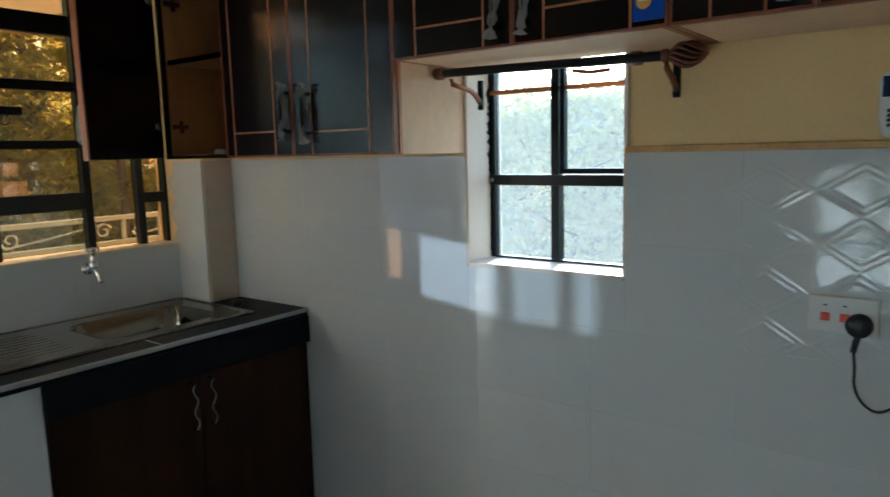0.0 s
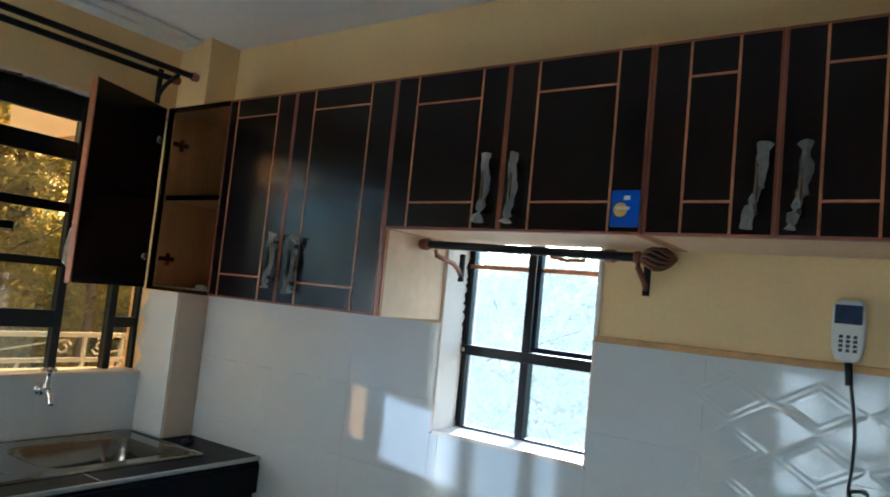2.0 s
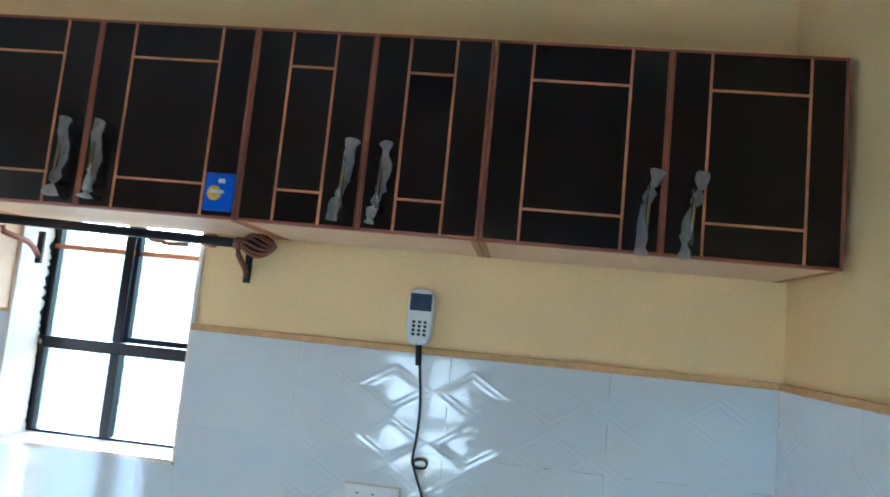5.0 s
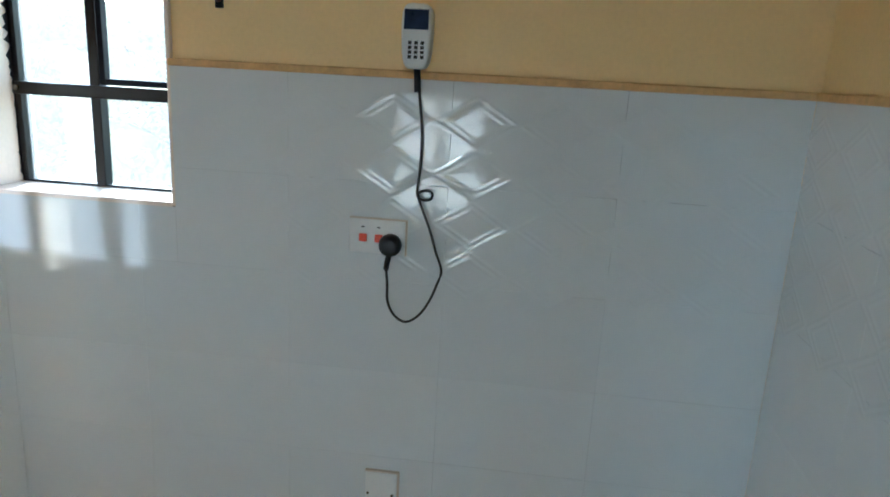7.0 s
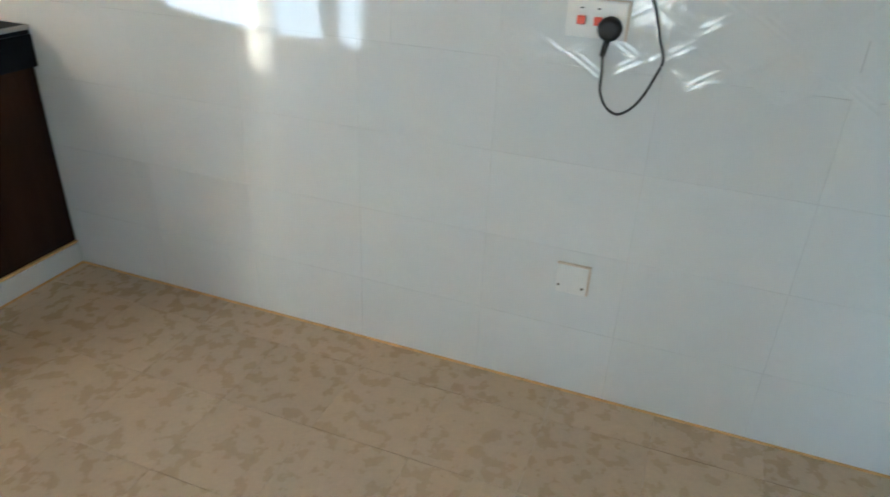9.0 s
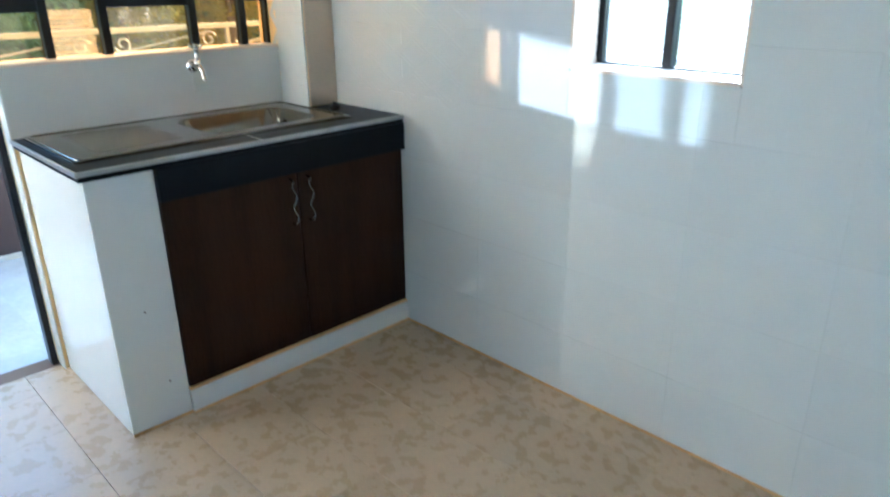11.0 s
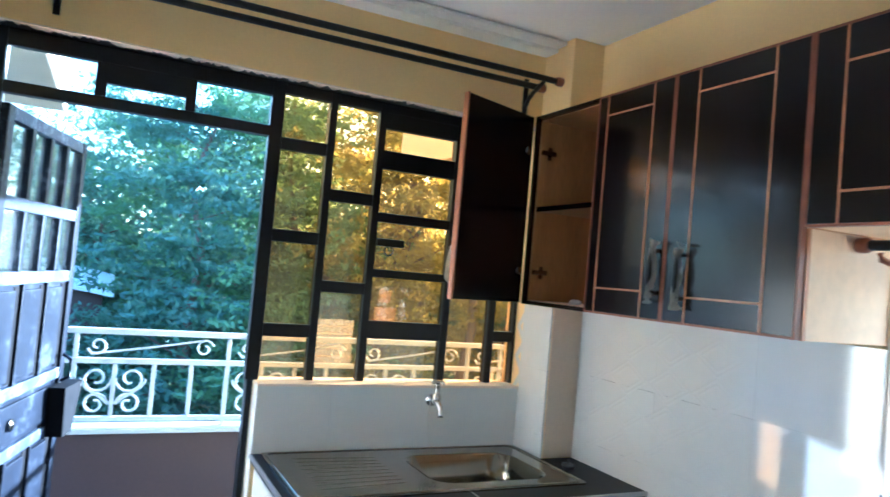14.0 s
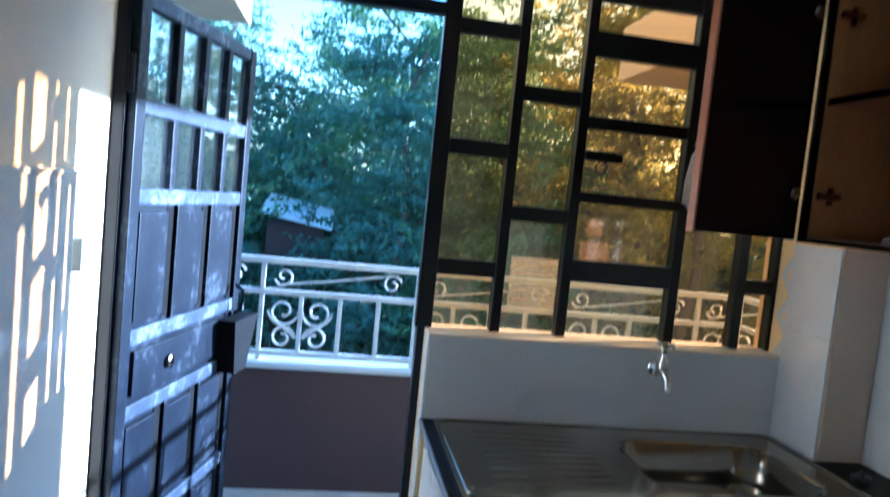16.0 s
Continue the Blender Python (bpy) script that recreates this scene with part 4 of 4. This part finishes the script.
part("top_rail", boxes((RX - 0.022, -5.5, 1.125, RX + 0.022, 0.7, 1.155)), M_RAIL, rl, "", 0.004)
part("middle_rail", boxes((RX - 0.016, -5.5, 0.972, RX + 0.016, 0.7, 1.0)), M_RAIL, rl, "", 0.004)
part("bottom_rail", boxes((RX - 0.016, -5.5, 0.672, RX + 0.016, 0.7, 0.697)), M_RAIL, rl, "", 0.004)
y0 = -1.075 - 0.19 * 22
k = 0
while y0 < 0.68:
    post = (k % 4 == 2)
    part("baluster", boxes((RX - 0.012, y0 - 0.011, 0.645 if post else 0.69, RX + 0.012, y0 + 0.011, 1.13 if post else 0.98)), M_RAIL, rl, "", 0.003)
    if k % 4 == 3:
        cy = y0
        sc = bmesh.new()
        for s in (-1, 1):
            tube(flat_scroll(cy + s * 0.082, 0.892, 0.074, 1.3, radians(90 - s * 90 + 180), s), 0.007, 6, bm=sc)
            tube(flat_scroll(cy + s * 0.08, 0.76, 0.062, 1.3, radians(90 - s * 90 + 180), -s), 0.007, 6, bm=sc)
            tube(spline([(RX, cy + s * 0.156, 0.892), (RX, cy + s * 0.135, 0.85), (RX, cy + s * 0.05, 0.79), (RX, cy + s * 0.018, 0.76)]), 0.007, 6, bm=sc)
        part("heart_scroll", sc, M_RAIL, rl)
    if post:
        sc = bmesh.new()
        tube(flat_scroll(y0 + 0.1, 1.065, 0.05, 1.2, radians(200), 1), 0.006, 6, bm=sc)
        tube(flat_scroll(y0 + 0.63, 1.062, 0.05, 1.2, radians(20), 1), 0.006, 6, bm=sc)
        tube([(RX, y0 + 0.07, 1.02), (RX, y0 + 0.35, 1.06), (RX, y0 + 0.64, 1.11)], 0.006, 6, bm=sc)
        part("long_scroll", sc, M_RAIL, rl)
    y0 += 0.19
    k += 1
SY = 0.69
part("side_top_rail", boxes((RX, SY - 0.02, 1.125, -0.3, SY + 0.02, 1.155)), M_RAIL, rl, "", 0.004)
part("side_middle_rail", boxes((RX, SY - 0.016, 0.972, -0.3, SY + 0.016, 1.0)), M_RAIL, rl, "", 0.004)
part("side_bottom_rail", boxes((RX, SY - 0.016, 0.672, -0.3, SY + 0.016, 0.697)), M_RAIL, rl, "", 0.004)
for k in range(7):
    x = RX + 0.19 * k
    part("baluster", boxes((x - 0.011, SY - 0.011, 0.645, x + 0.011, SY + 0.011, 1.13)), M_RAIL, rl, "", 0.003)

# ---- ground and trees ----
structure("ground", boxes((-900, -900, -3.4, 900, 900, -3.2)), M_GROUND, "dry grassy ground below the balcony")


def leaves(points, size, rng):
    """One mesh of many small leaf blades round the given points."""
    n = len(points)
    d = rng.normal(size=(n, 3))
    d /= np.linalg.norm(d, axis=1)[:, None]
    e = np.cross(d, rng.normal(size=(n, 3)))
    e /= np.linalg.norm(e, axis=1)[:, None]
    s = size * (0.6 + 0.8 * rng.random((n, 1)))
    a, b = d * s, e * s * 0.38
    v = np.stack([points - a, points + b * 0.9, points + a, points - b * 0.9], 1).reshape(-1, 3)
    me = bpy.data.meshes.new("crown")
    me.from_pydata(v.tolist(), [], np.arange(4 * n).reshape(-1, 4).tolist())
    return me


def tree(x, y, height, spread, count, mat, seed, size=0.06, low=0.3, name="tree", label="tall feathery green tree beyond the balcony"):
    rng = np.random.default_rng(seed)
    base = Vector((x, y, -3.3))
    t = thing(name, base, label, "tree", "trees beyond the balcony")
    bm = bmesh.new()
    pts = [base + Vector((rng.normal() * 0.06 * k, rng.normal() * 0.06 * k, height * k / 7)) for k in range(8)]
    tube(pts, 0.1, 8, bm=bm, radii=[0.13 * (1 - k / 8.5) * height / 7 for k in range(8)])
    tips = []
    for k in range(16):
        f = low + (0.95 - low) * (k + rng.random()) / 16
        i = min(6, int(f * 7))
        p = pts[i].lerp(pts[i + 1], f * 7 - i)
        a = k * 2.4 + rng.random()
        ln = spread * (0.55 + 0.6 * rng.random()) * (1.15 - 0.75 * f)
        mid = p + Vector((math.cos(a) * ln * 0.55, math.sin(a) * ln * 0.55, ln * 0.25))
        tip = p + Vector((math.cos(a) * ln, math.sin(a) * ln, ln * (0.3 + 0.3 * rng.random())))
        r = 0.035 * (1.2 - f) * height / 6
        tube([p, mid, tip], r, 5, bm=bm, radii=[r, r * 0.6, r * 0.2])
        tips += [p.lerp(mid, 0.7), mid, mid.lerp(tip, 0.5), tip, tip + Vector((rng.normal() * 0.3, rng.normal() * 0.3, 0.2))]
    tips.append(pts[-1])
    part("trunk", bm, M_BARK, t, "slender grey-brown trunk", smooth=True)
    tips = np.array([tuple(p) for p in tips])
    # twigs: short sprays of leaves round the limb ends
    sprays = tips[rng.integers(0, len(tips), count // 34)] + rng.normal(size=(count // 34, 3)) * np.array([0.3, 0.3, 0.16]) * spread / 1.8
    way = rng.normal(size=sprays.shape) * np.array([1, 1, 0.35])
    way /= np.linalg.norm(way, axis=1)[:, None]
    p = (sprays[:, None, :] + way[:, None, :] * np.linspace(0, 0.5, 34)[None, :, None] + rng.normal(size=(len(sprays), 34, 3)) * np.array([0.08, 0.08, 0.03])).reshape(-1, 3)
    me = leaves(p, size, rng)
    me.materials.append(mat)
    hang(new("crown", me), t)
    return t


tree(-8.0, -0.7, 6.9, 1.6, 17000, M_LEAF[1], 1)
tree(-10.8, -3.7, 5.4, 2.0, 17000, M_LEAF[0], 2)
tree(-8.2, 0.9, 7.6, 1.9, 17000, M_LEAF[0], 3)
tree(-7.0, 1.9, 7.8, 1.5, 17000, M_LEAF[2], 4)
tree(-10.5, -0.4, 8.0, 2.2, 17000, M_LEAF[0], 5)
tree(-11.0, 3.2, 8.8, 2.3, 17000, M_LEAF[2], 6)
tree(-12.5, -4.0, 8.0, 2.4, 17000, M_LEAF[1], 7)
tree(-13.0, 0.9, 8.2, 2.5, 17000, M_LEAF[0], 8)
tree(-10.0, 6.0, 6.0, 2.0, 5000, M_LEAF[2], 9)
tree(-14.0, 5.5, 9.0, 2.5, 17000, M_LEAF[2], 10)
tree(-6.6, -5.2, 5.2, 1.8, 13000, M_LEAF[0], 11)
tree(-9.6, -4.3, 4.3, 1.5, 13000, M_LEAF[1], 12, low=0.2)
tree(-6.8, 0.6, 4.2, 1.5, 13000, M_LEAF[0], 13, low=0.2)
# sparse high crown, added to dapple sunlight on the south wall
tree(-8.6, 5.8, 8.8, 1.9, 5200, M_LEAF[2], 15, low=0.84)
# slim tree, added to break up sunlight by the door
tree(-6.5, 3.2, 7.2, 0.55, 1700, M_LEAF[2], 17, low=0.6)
tree(-8.9, -2.2, 3.7, 0.8, 6000, M_LEAF[1], 18, low=0.3, label="low blue-green bush beside the shed")
# tree out of view, added to hold back sun through the amber panes
tree(-6.5, 4.8, 8.6, 0.85, 4200, M_LEAF[2], 16, low=0.5)
tree(-15.5, -2.0, 8.2, 2.6, 17000, M_LEAF[1], 14)
tree(-12.2, -2.2, 6.7, 2.2, 17000, M_LEAF[1], 31, size=0.06, low=0.25)
tree(-13.5, -5.5, 9.0, 2.6, 17000, M_LEAF[1], 33, size=0.06)

for x, y, h, sd in ((-2.6, 8.6, 4.6, 21), (-4.6, 9.6, 5.0, 22), (-1.0, 9.4, 4.4, 23), (-6.8, 11.0, 5.4, 24)):
    tree(x, y, h, 1.7, 6000, M_LEAF[3], sd, low=0.15, label="pale dry bush seen through the small window")
# grassy bank north of the house
rng = np.random.default_rng(61)
bm = bmesh.new()
grid = []
for i in range(25):
    x = -14 + i * 0.9
    row = []
    for j, (y, z) in enumerate(((6.5, -3.25), (8.0, -1.2), (9.5, 0.6), (11.0, 1.7), (12.5, 2.2), (15.0, 2.3), (22.0, -3.25))):
        w = 0 if j in (0, 6) else 1
        row.append(bm.verts.new((x, y + w * 0.4 * rng.normal(), z + w * (0.22 * rng.normal() + 0.35 * math.sin(i * 0.7)))))
    grid.append(row)
for a, b in zip(grid, grid[1:]):
    for k in range(6):
        bm.faces.new((a[k], a[k + 1], b[k + 1], b[k]))
structure("grass_bank", bm, M_BANK, "pale dry grassy bank behind the house")
n = 26000
p = np.stack([rng.uniform(-11, 6, n), rng.uniform(7.0, 13.0, n), np.zeros(n)], 1)
p[:, 2] = np.interp(p[:, 1], [6.5, 8.0, 9.5, 11.0, 12.5, 15.0], [-3.2, -1.1, 0.7, 1.8, 2.3, 2.4]) + rng.random(n) ** 2 * 0.7
me = leaves(p, 0.12, rng)
me.materials.append(M_LEAF[3])
tagged(new("bank_grass", me), "tufts of pale dry grass on the bank", "grass", "", "stuff")
# undergrowth closing the distance
rng = np.random.default_rng(40)
n = 42000
ang = rng.uniform(radians(95), radians(262), n)
dist = rng.uniform(17, 24, n)
hgt = -3.2 + rng.random(n) ** 0.8 * (6.3 + 1.2 * np.sin(ang * 9) + 0.8 * np.sin(ang * 23 + 1))
p = np.stack([np.cos(ang) * dist, np.sin(ang) * dist, hgt], 1)
me = leaves(p, 0.3, rng)
me.materials.append(M_LEAF[1])
tagged(new("undergrowth", me), "dense dark green woodland undergrowth", "woodland", "", "stuff")
shed = thing("shed", (-10.1, -2.2, -3.2), "low shed with a pale iron sheet roof among trees", "shed")
part("wall", boxes((-10.7, -2.65, -3.3, -9.6, -1.75, 0.86)), M_PARAPET, shed)
bm = bmesh.new()
vs = [bm.verts.new(q) for q in ((-9.4, -2.75, 1.05), (-9.4, -1.6, 0.86), (-10.9, -1.6, 1.12), (-10.9, -2.75, 1.31))]
vs2 = [bm.verts.new(v.co - Vector((0, 0, 0.05))) for v in vs]
bm.faces.new(vs)
bm.faces.new(vs2[::-1])
for i in range(4):
    bm.faces.new((vs[i], vs[(i + 1) % 4], vs2[(i + 1) % 4], vs2[i]))
part("roof", bm, M_ROOF, shed, "pale corrugated iron roof")
house = thing("house", (-22, 8.5, -3.2), "distant cream house among trees", "house")
part("wall", boxes((-24, 6.5, -3.3, -21, 9.5, 2.4)), M_FACADE, house)
part("roof", boxes((-24.4, 6.2, 2.4, -20.6, 9.8, 2.6)), M_ROOF, house)


# ---- tiles ----
def tile_mesh(w, h, t, relief):
    """A bevelled tile lying in local x and y, front towards +z, with low diamond ridges where it is a decorated one."""
    e, g = 0.0005, 0.0003 if relief else 0.0001
    bm = bmesh.new()
    lo = [bm.verts.new((x, y, -t)) for x, y in ((g, g), (w - g, g), (w - g, h - g), (g, h - g))]
    mid = [bm.verts.new((v.co.x, v.co.y, -e)) for v in lo]
    top = [bm.verts.new((x, y, 0)) for x, y in ((g + e, g + e), (w - g - e, g + e), (w - g - e, h - g - e), (g + e, h - g - e))]
    for a, b in ((lo, mid), (mid, top)):
        for i in range(4):
            bm.faces.new((a[i], a[(i + 1) % 4], b[(i + 1) % 4], b[i]))
    bm.faces.new(top)
    if relief:
        cw, ch = w / 2, h / 2
        for i in range(2):
            for j in range(2):
                cx, cy = (i + 0.5) * cw - 0.04, (j + 0.5) * ch - 0.032
                for f in (0.95, 0.68):
                    q = [Vector((cx - cw / 2 * f, cy, 0)), Vector((cx, cy - ch / 2 * f, 0)), Vector((cx + cw / 2 * f, cy, 0)), Vector((cx, cy + ch / 2 * f, 0))]
                    for k in range(4):
                        a, b = q[k], q[(k + 1) % 4]
                        s = (b - a).normalized().cross(Vector((0, 0, 1))) * 0.007
                        up = Vector((0, 0, 0.0006))
                        va, vb = bm.verts.new(a + up), bm.verts.new(b + up)
                        bm.faces.new((bm.verts.new(a - s), bm.verts.new(b - s), vb, va))
                        bm.faces.new((va, vb, bm.verts.new(b + s), bm.verts.new(a + s)))
    me = mesh_of("tile", bm, M_TILE)
    return me


CACHE = {}


def lay(parent, x, y, z, w, h, t, turn_m, mat, relief=False):
    key = (round(w, 3), round(h, 3), t, relief, mat.name)
    if key not in CACHE:
        me = tile_mesh(w, h, t, relief)
        me.materials[0] = mat
        CACHE[key] = me
    ob = new("tile", CACHE[key])
    ob.parent = parent
    ob.matrix_basis = Matrix.Translation((x, y, z)) @ turn_m


ROWS = [0.0, 0.23, 0.482, 0.734, 0.986, 1.238, DADO]
NORTH = Matrix(((1, 0, 0, 0), (0, 0, -1, 0), (0, 1, 0, 0), (0, 0, 0, 1)))
EAST = Matrix(((0, 0, -1, 0), (-1, 0, 0, 0), (0, 1, 0, 0), (0, 0, 0, 1)))
SOUTH = Matrix(((-1, 0, 0, 0), (0, 0, 1, 0), (0, 1, 0, 0), (0, 0, 0, 1)))
for z0, z1 in zip(ROWS, ROWS[1:]):
    xs = [0.2] + [2.257 + 0.405 * k for k in range(-5, 4)]
    xs[-1] = XE
    for a, b in zip(xs, xs[1:]):
        cuts = [(a, z0, b, z1)]
        if a < WX1 and b > WX0 and z1 > WZ0:
            cuts = [(a, z0, min(b, WX0 - 0.004), z1)] if a < WX0 - 0.004 else []
            if b > WX1 + 0.004:
                cuts.append((max(a, WX1 + 0.004), z0, b, z1))
            lo, hi = max(a, WX0 - 0.004), min(b, WX1 + 0.004)
            if z0 < WZ0 - 0.012:
                cuts.append((lo, z0, hi, WZ0 - 0.012))
        for p, q, r, s in cuts:
            lay(wall_north, p, 0, q, r - p, s - q, 0.0115, NORTH, M_TILE, z0 > 0.9 and r - p > 0.38 and s - q > 0.2)
    ys = [0 - 0.405 * k for k in range(6)] + [YS]
    for a, b in zip(ys, ys[1:]):
        if a - b > 0.03:
            lay(wall_east, XE, a, z0, a - b, z1 - z0, 0.0115, EAST, M_TILE, z0 > 0.9 and a - b > 0.38)
    for x0, x1 in ((0.17, DX0), (DX1, XE)):
        x = x1
        while x > x0 + 0.02:
            w = min(0.405, x - x0)
            lay(wall_south, x, YS, z0, w, z1 - z0, 0.0115, SOUTH, M_TILE, z0 > 0.9 and w > 0.38)
            x -= 0.405
for z0, z1 in ((CH, 0.986), (0.986, 1.238), (1.238, DADO)):
    lay(column, 0.2, -0.147, z0, 0.2, z1 - z0, 0.0075, Matrix(((-1, 0, 0, 0), (0, 0, -1, 0), (0, 1, 0, 0), (0, 0, 0, 1))) @ Matrix.Diagonal((-1, 1, 1, 1)) @ Matrix.Translation((-0.2, 0, 0)), M_TILE, z0 > 0.95)
LOWW = Matrix(((0, 0, 1, 0), (1, 0, 0, 0), (0, 1, 0, 0), (0, 0, 0, 1)))
for a, b in ((-1.216, -0.95), (-0.95, -0.545), (-0.545, -0.147)):
    lay(wall_west, 0, a, CH, b - a, 1.136 - CH, 0.0075, LOWW, M_TILE)
xs = sorted({-0.05, XE} | {2.52 + 0.3 * k for k in range(-9, 4) if -0.05 < 2.52 + 0.3 * k < XE})
ys = sorted({YS, 0.0} | {-0.15 - 0.3 * k for k in range(7) if YS < -0.15 - 0.3 * k})
for a, b in zip(xs, xs[1:]):
    for c2, d in zip(ys, ys[1:]):
        lay(floor_ob, a + 0.0001, c2 + 0.0007, 0, b - a - 0.0002, d - c2 - 0.0014, 0.006, Matrix(), M_FLOOR)
balcony_floor = bpy.data.objects["balcony_floor"]
for i in range(5):
    for j in range(14):
        if -3.4 + j * 0.3 < 0.6:
            lay(balcony_floor, BX + 0.012 + i * 0.3, -3.6 + j * 0.3, -0.02, 0.28 if i == 4 else 0.3, 0.3, 0.006, Matrix(), M_BALC)
